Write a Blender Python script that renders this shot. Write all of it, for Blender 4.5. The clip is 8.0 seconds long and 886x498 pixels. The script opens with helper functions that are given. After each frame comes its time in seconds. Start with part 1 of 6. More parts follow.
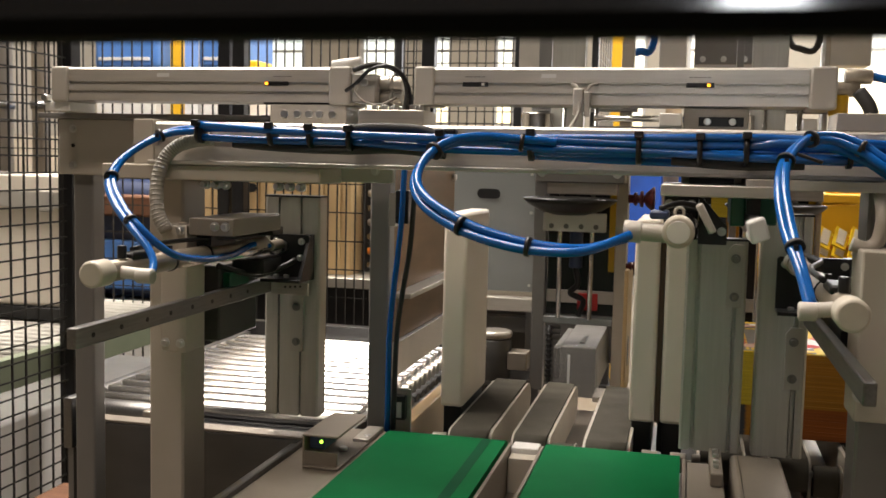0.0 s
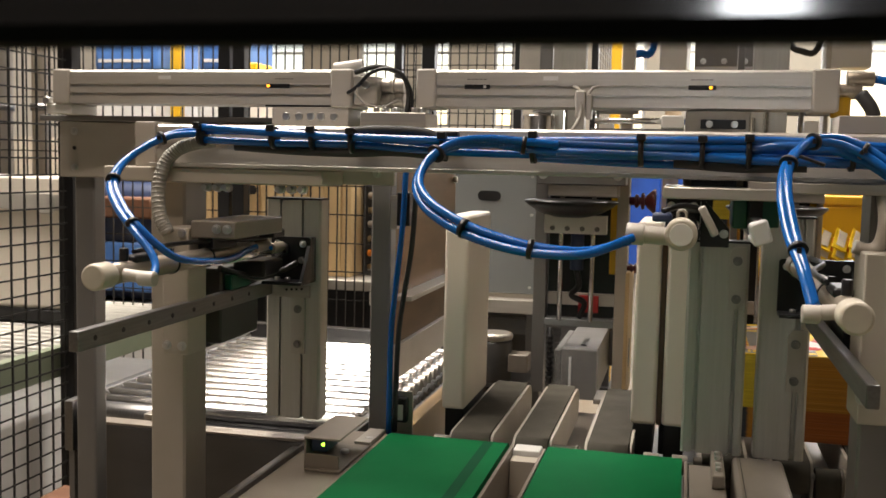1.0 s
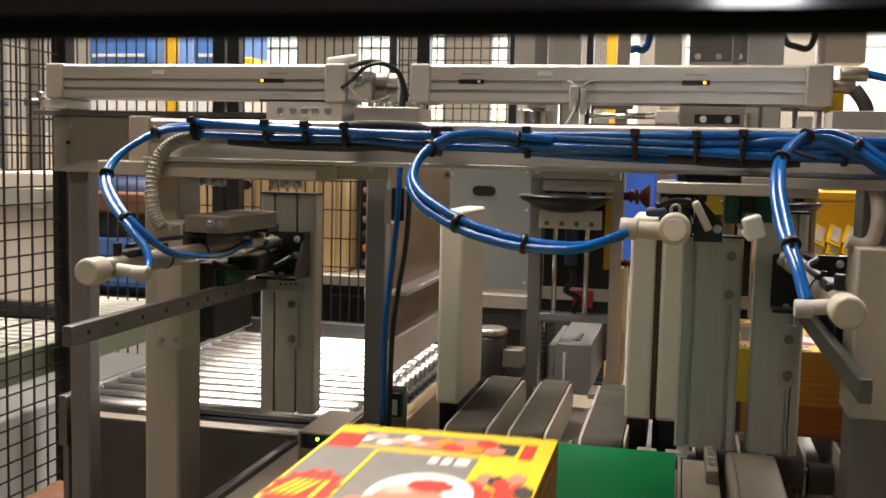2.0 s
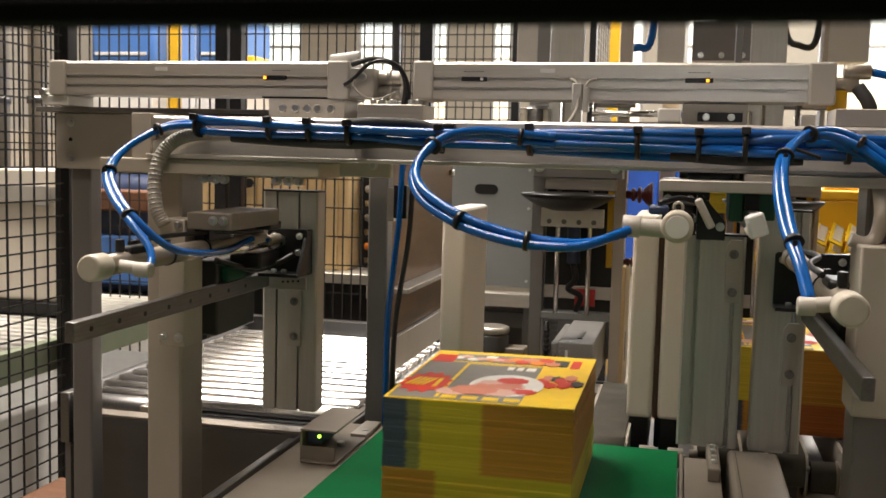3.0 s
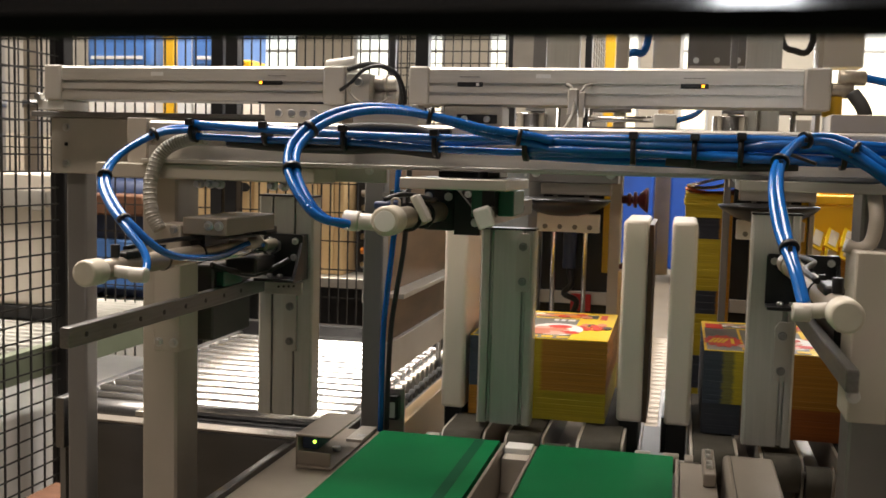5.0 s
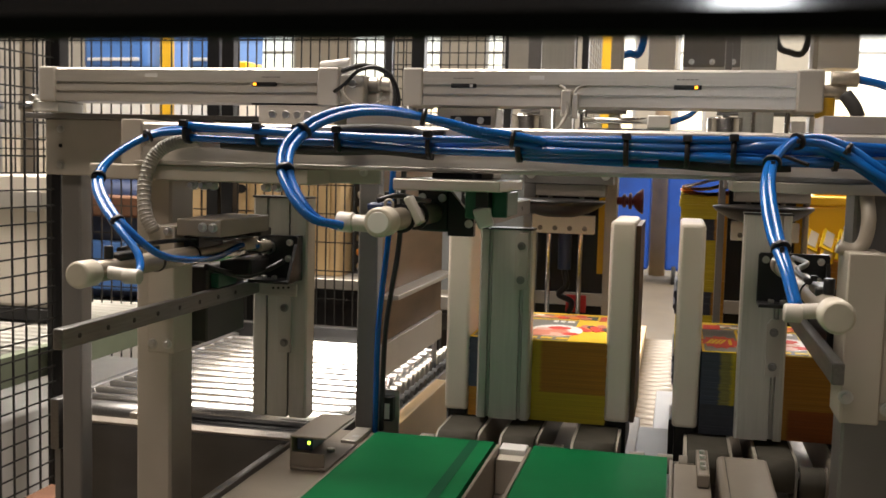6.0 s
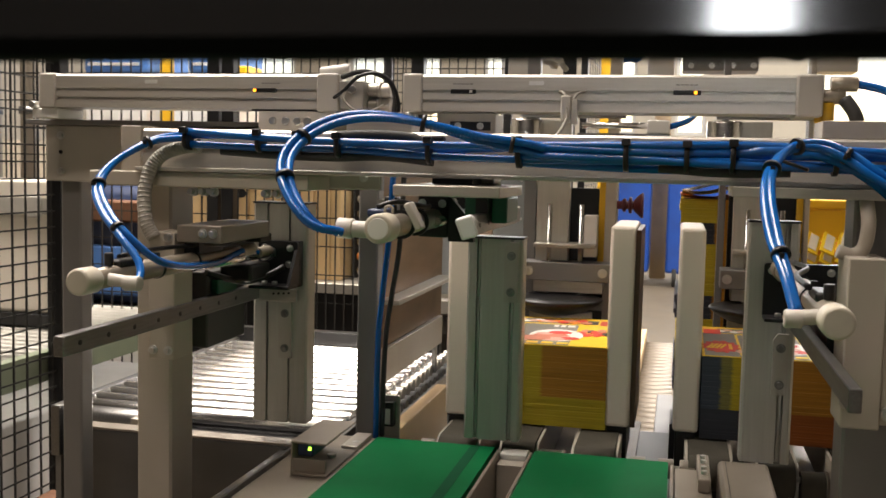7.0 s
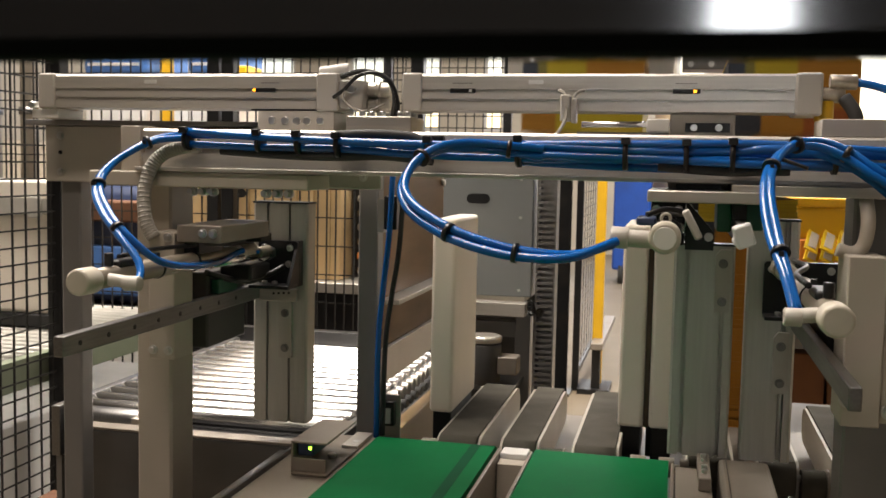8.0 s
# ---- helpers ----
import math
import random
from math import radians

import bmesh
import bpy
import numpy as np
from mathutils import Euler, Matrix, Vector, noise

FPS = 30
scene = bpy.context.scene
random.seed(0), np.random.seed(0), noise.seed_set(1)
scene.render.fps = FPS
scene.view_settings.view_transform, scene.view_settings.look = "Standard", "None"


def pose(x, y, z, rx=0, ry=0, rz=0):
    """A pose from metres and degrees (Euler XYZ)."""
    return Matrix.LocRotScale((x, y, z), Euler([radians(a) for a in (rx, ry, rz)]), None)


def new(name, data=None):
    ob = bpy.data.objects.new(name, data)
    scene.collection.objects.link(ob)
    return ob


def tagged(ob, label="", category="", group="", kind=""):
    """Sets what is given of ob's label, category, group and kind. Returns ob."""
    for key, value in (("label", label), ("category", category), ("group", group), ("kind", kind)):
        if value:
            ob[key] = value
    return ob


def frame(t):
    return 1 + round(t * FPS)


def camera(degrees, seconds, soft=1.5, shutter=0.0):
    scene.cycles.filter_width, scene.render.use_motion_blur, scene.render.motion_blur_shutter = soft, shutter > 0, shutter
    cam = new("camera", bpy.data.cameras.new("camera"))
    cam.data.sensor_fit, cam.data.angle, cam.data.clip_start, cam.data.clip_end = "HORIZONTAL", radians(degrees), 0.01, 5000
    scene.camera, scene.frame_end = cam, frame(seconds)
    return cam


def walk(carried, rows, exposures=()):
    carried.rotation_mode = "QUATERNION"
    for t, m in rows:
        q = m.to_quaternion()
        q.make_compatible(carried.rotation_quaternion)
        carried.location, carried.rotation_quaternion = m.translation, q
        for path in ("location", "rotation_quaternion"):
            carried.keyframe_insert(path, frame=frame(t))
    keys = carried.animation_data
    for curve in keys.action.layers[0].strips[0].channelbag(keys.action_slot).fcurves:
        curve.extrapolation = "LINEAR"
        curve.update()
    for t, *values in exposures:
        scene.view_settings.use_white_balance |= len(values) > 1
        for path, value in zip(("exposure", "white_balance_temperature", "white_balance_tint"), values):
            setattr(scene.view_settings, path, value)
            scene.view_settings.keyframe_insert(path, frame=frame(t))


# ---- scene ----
cam = camera(47.4, 8.0, soft=1.6, shutter=0.8)
cam.data.dof.use_dof = True
cam.data.dof.focus_distance = 1.35
cam.data.dof.aperture_fstop = 20.0
PATH = [
    (0.0, 0.0000, 1.3500, -5.00, -1.30, 13.70),
    (0.5, -0.0003, 1.3507, -4.93, -1.26, 13.65),
    (1.0, -0.0033, 1.3508, -4.90, -1.28, 13.66),
    (1.5, -0.0017, 1.3508, -5.05, -1.30, 13.37),
    (3.0, -0.0024, 1.3481, -5.21, -1.44, 13.51),
    (3.5, -0.0037, 1.3489, -5.12, -1.59, 13.42),
    (4.0, -0.0045, 1.3501, -4.99, -1.48, 13.33),
    (4.5, -0.0041, 1.3497, -4.98, -1.50, 13.34),
    (6.0, 0.0029, 1.3495, -4.89, -1.47, 13.16),
    (6.5, 0.0037, 1.3517, -4.71, -1.46, 13.19),
    (7.0, 0.0032, 1.3528, -4.72, -1.31, 13.17),
    (7.5, 0.0043, 1.3526, -4.71, -1.11, 13.17),
    (8.0, 0.0039, 1.3528, -4.76, -1.16, 13.18),
]
walk(cam, [(t, pose(x, 0, z, 90 + p, r, w)) for t, x, z, p, r, w in PATH], [(0.0, 0.0), (8.0, 0.0)])

# ---- world and light ----
world = bpy.data.worlds.new("World")
scene.world = world
world.use_nodes = True
wn = world.node_tree
sky = wn.nodes.new("ShaderNodeTexSky")
sky.sky_type, sky.sun_disc = "NISHITA", False
sky.sun_elevation, sky.sun_rotation = radians(30), radians(0)
wn.links.new(sky.outputs[0], wn.nodes["Background"].inputs[0])
wn.nodes["Background"].inputs[1].default_value = 0.15


def area(name, m, sx, sy, watts, col):
    d = bpy.data.lights.new(name, "AREA")
    d.shape, d.size, d.size_y, d.energy, d.color = "RECTANGLE", sx, sy, watts, col
    ob = new(name, d)
    ob.matrix_world = m
    return ob


# daylight: a rear roof light inferred from the white rollers, and the gable windows
area("skylight_rear", pose(-2.0, 2.8, 5.85), 3.0, 4.6, 880, (1.0, 0.90, 0.80))
# unseen overhead fill, added to brighten the crate, pile and right background
area("right_fill", pose(1.3, 5.2, 5.85), 2.6, 3.4, 520, (1.0, 0.92, 0.83))
area("window_light", pose(-1.0, 15.8, 3.2, 90, 0, 180), 9.0, 2.4, 340, (0.98, 0.97, 1.0))
# another unseen fill, added to lift the far end of the hall
area("far_fill", pose(2.0, 11.5, 5.85), 3.0, 3.0, 520, (1.0, 0.96, 0.90))
# unseen fill lights added to brighten the machine front and the left gangway
area("front_fill", pose(-0.48, 0.30, 2.7), 0.9, 0.2, 12.5, (1.0, 0.82, 0.68))
area("left_fill", pose(-3.0, 1.1, 4.2), 0.3, 2.0, 10, (1.0, 0.83, 0.70))


# ---- materials ----
def mat(name, col, rough=0.5, metal=0.0, var=0.1, scale=14.0, stretch=(1, 1, 1), bump=0.06, bscale=220.0, dirt=0.15, dirt_col=(0.08, 0.06, 0.04), island=0.0, obvar=0.0):
    m = bpy.data.materials.new(name)
    m.use_nodes = True
    nt = m.node_tree
    b = nt.nodes["Principled BSDF"]
    b.inputs["Metallic"].default_value = metal
    tc = nt.nodes.new("ShaderNodeTexCoord")
    mp = nt.nodes.new("ShaderNodeMapping")
    mp.inputs["Scale"].default_value = stretch
    nt.links.new(tc.outputs["Object"], mp.inputs[0])
    n1 = nt.nodes.new("ShaderNodeTexNoise")
    n1.inputs["Scale"].default_value, n1.inputs["Detail"].default_value = scale, 4
    nt.links.new(mp.outputs[0], n1.inputs["Vector"])
    n2 = nt.nodes.new("ShaderNodeTexNoise")
    n2.inputs["Scale"].default_value, n2.inputs["Detail"].default_value = 5.0, 6
    nt.links.new(tc.outputs["Object"], n2.inputs["Vector"])
    r1 = nt.nodes.new("ShaderNodeMapRange")
    r1.inputs[1].default_value, r1.inputs[2].default_value = 0.25, 0.75
    r1.inputs[3].default_value, r1.inputs[4].default_value = 1 - var, 1 + var
    nt.links.new(n1.outputs[0], r1.inputs[0])
    mul = nt.nodes.new("ShaderNodeMix")
    mul.data_type, mul.blend_type = "RGBA", "MULTIPLY"
    mul.inputs[0].default_value = 1.0
    mul.inputs[6].default_value = (*col, 1)
    nt.links.new(r1.outputs[0], mul.inputs[7])
    r2 = nt.nodes.new("ShaderNodeMapRange")
    r2.inputs[1].default_value, r2.inputs[2].default_value = 0.52, 0.78
    r2.inputs[3].default_value, r2.inputs[4].default_value = 0.0, dirt
    nt.links.new(n2.outputs[0], r2.inputs[0])
    mx = nt.nodes.new("ShaderNodeMix")
    mx.data_type = "RGBA"
    mx.inputs[7].default_value = (*dirt_col, 1)
    nt.links.new(r2.outputs[0], mx.inputs[0])
    nt.links.new(mul.outputs[2], mx.inputs[6])
    out = mx.outputs[2]
    if island or obvar:
        src = nt.nodes.new("ShaderNodeNewGeometry").outputs["Random Per Island"] if island else nt.nodes.new("ShaderNodeObjectInfo").outputs["Random"]
        amt = island or obvar
        r3 = nt.nodes.new("ShaderNodeMapRange")
        r3.inputs[3].default_value, r3.inputs[4].default_value = 1 - amt, 1 + amt
        nt.links.new(src, r3.inputs[0])
        m3 = nt.nodes.new("ShaderNodeMix")
        m3.data_type, m3.blend_type = "RGBA", "MULTIPLY"
        m3.inputs[0].default_value = 1.0
        nt.links.new(out, m3.inputs[6])
        nt.links.new(r3.outputs[0], m3.inputs[7])
        out = m3.outputs[2]
    nt.links.new(out, b.inputs["Base Color"])
    rr = nt.nodes.new("ShaderNodeMapRange")
    rr.inputs[3].default_value, rr.inputs[4].default_value = max(rough - 0.08, 0.02), min(rough + 0.08, 1)
    nt.links.new(n2.outputs[0], rr.inputs[0])
    nt.links.new(rr.outputs[0], b.inputs["Roughness"])
    if bump:
        nb = nt.nodes.new("ShaderNodeTexNoise")
        nb.inputs["Scale"].default_value = bscale
        nt.links.new(mp.outputs[0], nb.inputs["Vector"])
        bp = nt.nodes.new("ShaderNodeBump")
        bp.inputs["Strength"].default_value, bp.inputs["Distance"].default_value = bump, 0.001
        nt.links.new(nb.outputs[0], bp.inputs["Height"])
        nt.links.new(bp.outputs[0], b.inputs["Normal"])
    return m


def glow(name, col, strength):
    m = bpy.data.materials.new(name)
    m.use_nodes = True
    b = m.node_tree.nodes["Principled BSDF"]
    b.inputs["Base Color"].default_value = (*col, 1)
    b.inputs["Emission Color"].default_value = (*col, 1)
    b.inputs["Emission Strength"].default_value = strength
    return m


def clear(name, col, rough, alpha_mix=0.12):
    m = bpy.data.materials.new(name)
    m.use_nodes = True
    nt = m.node_tree
    b = nt.nodes["Principled BSDF"]
    b.inputs["Base Color"].default_value = (*col, 1)
    b.inputs["Roughness"].default_value = rough
    b.inputs["Alpha"].default_value = alpha_mix
    return m


ALU_X = mat("anodised_aluminium_lengthwise", (0.56, 0.53, 0.475), 0.34, 0.45, 0.07, 30, (0.4, 8, 8), 0.015, 90)
ALU_Z = mat("anodised_aluminium_upright", (0.47, 0.465, 0.42), 0.36, 0.35, 0.07, 30, (8, 8, 0.4), 0.05, 90)
STEEL = mat("brushed_steel", (0.46, 0.43, 0.38), 0.33, 0.6, 0.1, 30, (0.5, 10, 10), 0.05, 120, 0.3)
STEEL_DARK = mat("worn_rail_steel", (0.22, 0.215, 0.21), 0.36, 0.95, 0.15, 40, (8, 0.5, 8), 0.06, 150, 0.4)
# the sheet's warm brown reflection is painted into its base colour
STAINLESS = mat("stainless_brown_reflection", (0.20, 0.128, 0.068), 0.42, 0.15, 0.22, 9, (8, 0.5, 3), 0.03, 90, 0.5)
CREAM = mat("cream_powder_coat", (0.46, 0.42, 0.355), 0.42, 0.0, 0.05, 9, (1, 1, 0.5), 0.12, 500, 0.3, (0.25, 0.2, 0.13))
# scuffed cream, darkened below CREAM for the shade low in the machine
CHEEK = mat("scuffed_dimmed_cream", (0.225, 0.195, 0.16), 0.42, 0.2, 0.1, 18, (1, 1, 1), 0.1, 350, 0.35, (0.2, 0.15, 0.1))
GREY_PAINT = mat("grey_machine_paint", (0.20, 0.195, 0.19), 0.4, 0.3, 0.06, 8, (1, 1, 1), 0.1, 420, 0.25)
CABINET = mat("grey_cabinet_paint", (0.25, 0.265, 0.265), 0.4, 0.25, 0.05, 5, (1, 1, 1), 0.06, 420, 0.15)
DARK_PANEL = mat("dark_front_sheet", (0.085, 0.082, 0.08), 0.4, 0.35, 0.12, 6, (1, 1, 4), 0.08, 300, 0.3)
BLACK = mat("black_anodised_metal", (0.012, 0.012, 0.013), 0.36, 0.3, 0.2, 20, (1, 1, 1), 0.08, 400, 0.1)
BLACK_GLOSS = bpy.data.materials.new("black_gloss_lacquer")
BLACK_GLOSS.use_nodes = True
lacquer = BLACK_GLOSS.node_tree.nodes["Principled BSDF"]
lacquer.inputs["Specular IOR Level"].default_value = 1.0
lacquer.inputs["Coat Weight"].default_value = 1.0
lacquer.inputs["Coat Roughness"].default_value = 0.08
lacquer.inputs["Base Color"].default_value = (0.004, 0.004, 0.005, 1)
lacquer.inputs["Roughness"].default_value = 0.09
BLACK_WIRE = mat("black_coated_wire", (0.012, 0.011, 0.010), 0.5, 0.0, 0.1, 20)
ROLLER_DULL = mat("dull_zinc_roller", (0.24, 0.23, 0.20), 0.34, 0.45, 0.12, 20, (0.3, 8, 8), 0.04, 90, 0.35)
FILM = mat("grey_cast_housing", (0.13, 0.125, 0.12), 0.5, 0.0, 0.12, 25, (1, 1, 1), 0.08, 200, 0.3)
PHENOLIC = mat("brown_phenolic_board", (0.075, 0.032, 0.014), 0.4, 0.0, 0.15, 12, (6, 6, 0.5), 0.05, 150, 0.3)
RUBBER = mat("black_rubber", (0.03, 0.03, 0.03), 0.7, 0.0, 0.2, 30, (1, 1, 1), 0.2, 300)
HDPE = mat("white_polyethylene", (0.80, 0.73, 0.63), 0.45, 0.0, 0.03, 10, (1, 1, 0.3), 0.06, 260, 0.12, (0.45, 0.38, 0.28))
PLASTIC = mat("pale_grey_plastic", (0.44, 0.415, 0.37), 0.4, 0.0, 0.06, 20, (1, 1, 1), 0.06, 300, 0.25)
WHITE_PLASTIC = mat("white_plastic", (0.74, 0.73, 0.70), 0.4, 0.0, 0.05, 20, (1, 1, 1), 0.05, 300, 0.15)
BARREL = mat("dusty_cylinder_barrel", (0.40, 0.35, 0.28), 0.36, 0.7, 0.12, 30, (8, 0.6, 8), 0.06, 200, 0.4)
HOSE = mat("blue_polyurethane_hose", (0.005, 0.095, 0.36), 0.13, 0.0, 0.12, 20, (1, 1, 1), 0.02, 80, 0.06, (0.3, 0.3, 0.3))
CONDUIT = mat("grey_conduit", (0.30, 0.28, 0.24), 0.55, 0.0, 0.1, 20)
GREEN_BELT = mat("green_pvc_belt", (0.002, 0.118, 0.036), 0.6, 0.0, 0.12, 9, (1, 1, 1), 0.15, 600, 0.45, (0.004, 0.055, 0.024))
SEAM = mat("belt_seam", (0.004, 0.06, 0.025), 0.6, 0.0, 0.1, 12)
GREY_BELT = mat("grey_ribbed_belt", (0.072, 0.066, 0.053), 0.7, 0.0, 0.16, 30, (1, 1, 1), 0.3, 700, 0.4, (0.2, 0.19, 0.16))
for dull in (GREEN_BELT, GREY_BELT, SEAM, STAINLESS):
    dull.node_tree.nodes["Principled BSDF"].inputs["Specular IOR Level"].default_value = 0.06
MATTE = mat("matte_black_low_sheen", (0.006, 0.006, 0.006), 0.95)
MATTE.node_tree.nodes["Principled BSDF"].inputs["Specular IOR Level"].default_value = 0.05
CAP = mat("aged_cap_plastic", (0.50, 0.46, 0.38), 0.33, 0.0, 0.12, 40, (1, 1, 1), 0.05, 300, 0.3)
CHROME = mat("polished_roller_steel", (0.80, 0.79, 0.77), 0.20, 1.0, 0.03, 20, (0.3, 8, 8), 0.0, 90, 0.04)
BOLT = mat("zinc_bolt", (0.62, 0.62, 0.60), 0.3, 1.0, 0.1, 60)
GREEN_PLATE = mat("green_valve_block", (0.007, 0.10, 0.055), 0.35, 0.0, 0.1, 30)
RED = mat("red_bellows", (0.085, 0.012, 0.012), 0.45, 0.0, 0.1, 30)
RED_PLATE = mat("red_plate", (0.42, 0.02, 0.02), 0.45, 0.0, 0.1, 30)
YELLOW = mat("safety_yellow", (0.72, 0.42, 0.015), 0.45, 0.0, 0.06, 10, (1, 1, 1), 0.06, 300, 0.2)
CRATE = mat("yellow_crate_plastic", (0.85, 0.47, 0.01), 0.4, 0.0, 0.08, 8, (1, 1, 1), 0.1, 90, 0.12, (0.4, 0.2, 0.02))
BIN_BLUE = mat("blue_bin_plastic", (0.015, 0.08, 0.42), 0.4, 0.0, 0.1, 6, (1, 1, 1), 0.05, 60, 0.1)
SHEET_BLUE = mat("blue_tarpaulin", (0.07, 0.19, 0.50), 0.5, 0.0, 0.12, 3)
NAVY = mat("navy_plastic", (0.02, 0.035, 0.09), 0.45)
# dimness behind the camera put into the wall colour, for the bar's reflection
DARK_WALL = mat("dimmed_wall_colour", (0.03, 0.027, 0.025), 0.7)
PAINT_WALL = mat("cream_wall_paint", (0.60, 0.54, 0.44), 0.7, 0.0, 0.06, 2, (1, 1, 1), 0.2, 60, 0.15, (0.35, 0.3, 0.22))
CONCRETE = mat("sealed_concrete", (0.17, 0.132, 0.085), 0.6, 0.0, 0.1, 3, (1, 1, 1), 0.1, 80, 0.3, (0.2, 0.19, 0.17))
CEIL = mat("ceiling_sheet", (0.13, 0.122, 0.11), 0.8, 0.0, 0.06, 3)
WOOD = mat("raw_pallet_wood", (0.13, 0.055, 0.025), 0.7, 0.0, 0.25, 12, (0.5, 6, 6), 0.3, 120, 0.3)
PAPER = mat("printed_paper", (0.66, 0.60, 0.50), 0.6)
CARTON = mat("brown_carton", (0.22, 0.085, 0.03), 0.65, 0.0, 0.12, 8, (1, 1, 1), 0.1, 120, 0.3)
RAW_BOARD = mat("tan_panel", (0.60, 0.43, 0.22), 0.5, 0.0, 0.08, 4)
GLASS = clear("window_glass", (0.95, 0.97, 1.0), 0.05, 0.06)
CLEAR = clear("clear_acrylic", (0.8, 0.82, 0.82), 0.12, 0.10)
FILM_CLEAR = clear("clear_wrapping_film", (0.86, 0.87, 0.87), 0.16, 0.72)
DAYLIGHT = glow("daylight_backdrop", (0.95, 0.97, 1.0), 15.0)
AMBER = glow("amber_led", (1.0, 0.36, 0.02), 3.5)
GREEN_LED = glow("green_led", (0.45, 1.0, 0.05), 5.0)


def flat(name, col, rough=0.5):
    return mat(name, col, rough, 0.0, 0.08, 60, (1, 1, 1), 0.04, 300, 0.05)


P_YELLOW, P_RED, P_WHITE = flat("print_yellow", (0.82, 0.55, 0.01)), flat("print_red", (0.62, 0.03, 0.015)), flat("print_white", (0.82, 0.80, 0.76))
P_GREY, P_SALMON, P_BLACK = flat("print_grey", (0.20, 0.19, 0.17)), flat("print_salmon", (0.62, 0.22, 0.14)), flat("print_black", (0.03, 0.03, 0.03))
P_PINK = flat("print_pink", (0.70, 0.42, 0.34))
P_ORANGE = flat("print_orange", (0.75, 0.24, 0.02))


def edge_paper(name, zones, seed):
    """Trimmed magazine edges: broad printed zones along the width, with a streak to every sheet."""
    m = bpy.data.materials.new(name)
    m.use_nodes = True
    nt = m.node_tree
    b = nt.nodes["Principled BSDF"]
    b.inputs["Roughness"].default_value = 0.65
    tc = nt.nodes.new("ShaderNodeTexCoord")
    sep = nt.nodes.new("ShaderNodeSeparateXYZ")
    nt.links.new(tc.outputs["Object"], sep.inputs[0])
    wob = nt.nodes.new("ShaderNodeTexNoise")
    wob.inputs["Scale"].default_value = 6.0
    mp = nt.nodes.new("ShaderNodeMapping")
    mp.inputs["Scale"].default_value = (0.6, 0.6, 55)
    mp.inputs["Location"].default_value = (seed, 0, seed * 3.1)
    nt.links.new(tc.outputs["Object"], mp.inputs[0])
    nt.links.new(mp.outputs[0], wob.inputs["Vector"])
    sc = nt.nodes.new("ShaderNodeMath")
    sc.operation = "MULTIPLY_ADD"
    sc.inputs[1].default_value = 0.012
    nt.links.new(wob.outputs[0], sc.inputs[0])
    nt.links.new(sep.outputs[0], sc.inputs[2])
    mr = nt.nodes.new("ShaderNodeMapRange")
    mr.inputs[1].default_value, mr.inputs[2].default_value = -0.108 + 0.006, 0.108 + 0.006
    nt.links.new(sc.outputs[0], mr.inputs[0])
    ramp = nt.nodes.new("ShaderNodeValToRGB")
    el = ramp.color_ramp.elements
    el[0].position, el[0].color = 0.0, (*zones[0][1], 1)
    el[1].position, el[1].color = 1.0, (*zones[-1][1], 1)
    for (p, col), (p2, col2) in zip(zones, zones[1:]):
        e = el.new(p2 - 0.02)
        e.color = (*col, 1)
        e = el.new(p2)
        e.color = (*col2, 1)
    nt.links.new(mr.outputs[0], ramp.inputs[0])
    st = nt.nodes.new("ShaderNodeTexNoise")
    st.inputs["Scale"].default_value, st.inputs["Detail"].default_value = 9.0, 5
    mp2 = nt.nodes.new("ShaderNodeMapping")
    mp2.inputs["Scale"].default_value = (0.5, 0.5, 70)
    mp2.inputs["Location"].default_value = (0, seed, seed)
    nt.links.new(tc.outputs["Object"], mp2.inputs[0])
    nt.links.new(mp2.outputs[0], st.inputs["Vector"])
    sr = nt.nodes.new("ShaderNodeMapRange")
    sr.inputs[1].default_value, sr.inputs[2].default_value = 0.3, 0.7
    sr.inputs[3].default_value, sr.inputs[4].default_value = 0.76, 1.14
    nt.links.new(st.outputs[0], sr.inputs[0])
    mul = nt.nodes.new("ShaderNodeMix")
    mul.data_type, mul.blend_type = "RGBA", "MULTIPLY"
    mul.inputs[0].default_value = 1.0
    nt.links.new(ramp.outputs[0], mul.inputs[6])
    nt.links.new(sr.outputs[0], mul.inputs[7])
    nt.links.new(mul.outputs[2], b.inputs["Base Color"])
    return m


E_YEL, E_ORA, E_BLU, E_GRN = (0.52, 0.40, 0.018), (0.43, 0.195, 0.014), (0.045, 0.06, 0.09), (0.22, 0.20, 0.05)
EDGE_UP = edge_paper("magazine_edges_upper", [(0, E_BLU), (0.14, E_GRN), (0.215, E_YEL), (0.54, E_ORA)], 1.0)
EDGE_LOW = edge_paper("magazine_edges_lower", [(0, E_ORA), (0.30, E_YEL), (0.8, E_YEL)], 2.0)
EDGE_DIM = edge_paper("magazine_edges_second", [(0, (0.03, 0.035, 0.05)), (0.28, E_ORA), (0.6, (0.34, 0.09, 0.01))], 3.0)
EDGE_PILE = edge_paper("magazine_edges_pile", [(0, E_YEL), (0.3, E_ORA), (0.6, E_YEL)], 4.0)

# ---- builders ----
BASE = {}


def thing(name, base, label, category, group="", kind=""):
    ob = new(name)
    ob.location = base
    ob.empty_display_size = 0.05
    BASE[ob] = Vector(base)
    return tagged(ob, label, category, group, kind)


def finish(name, bm, material, shift=Vector((0, 0, 0))):
    me = bpy.data.meshes.new(name)
    bmesh.ops.translate(bm, verts=bm.verts, vec=-shift)
    bmesh.ops.recalc_face_normals(bm, faces=bm.faces)
    bm.to_mesh(me)
    bm.free()
    me.materials.append(material)
    return new(name, me)


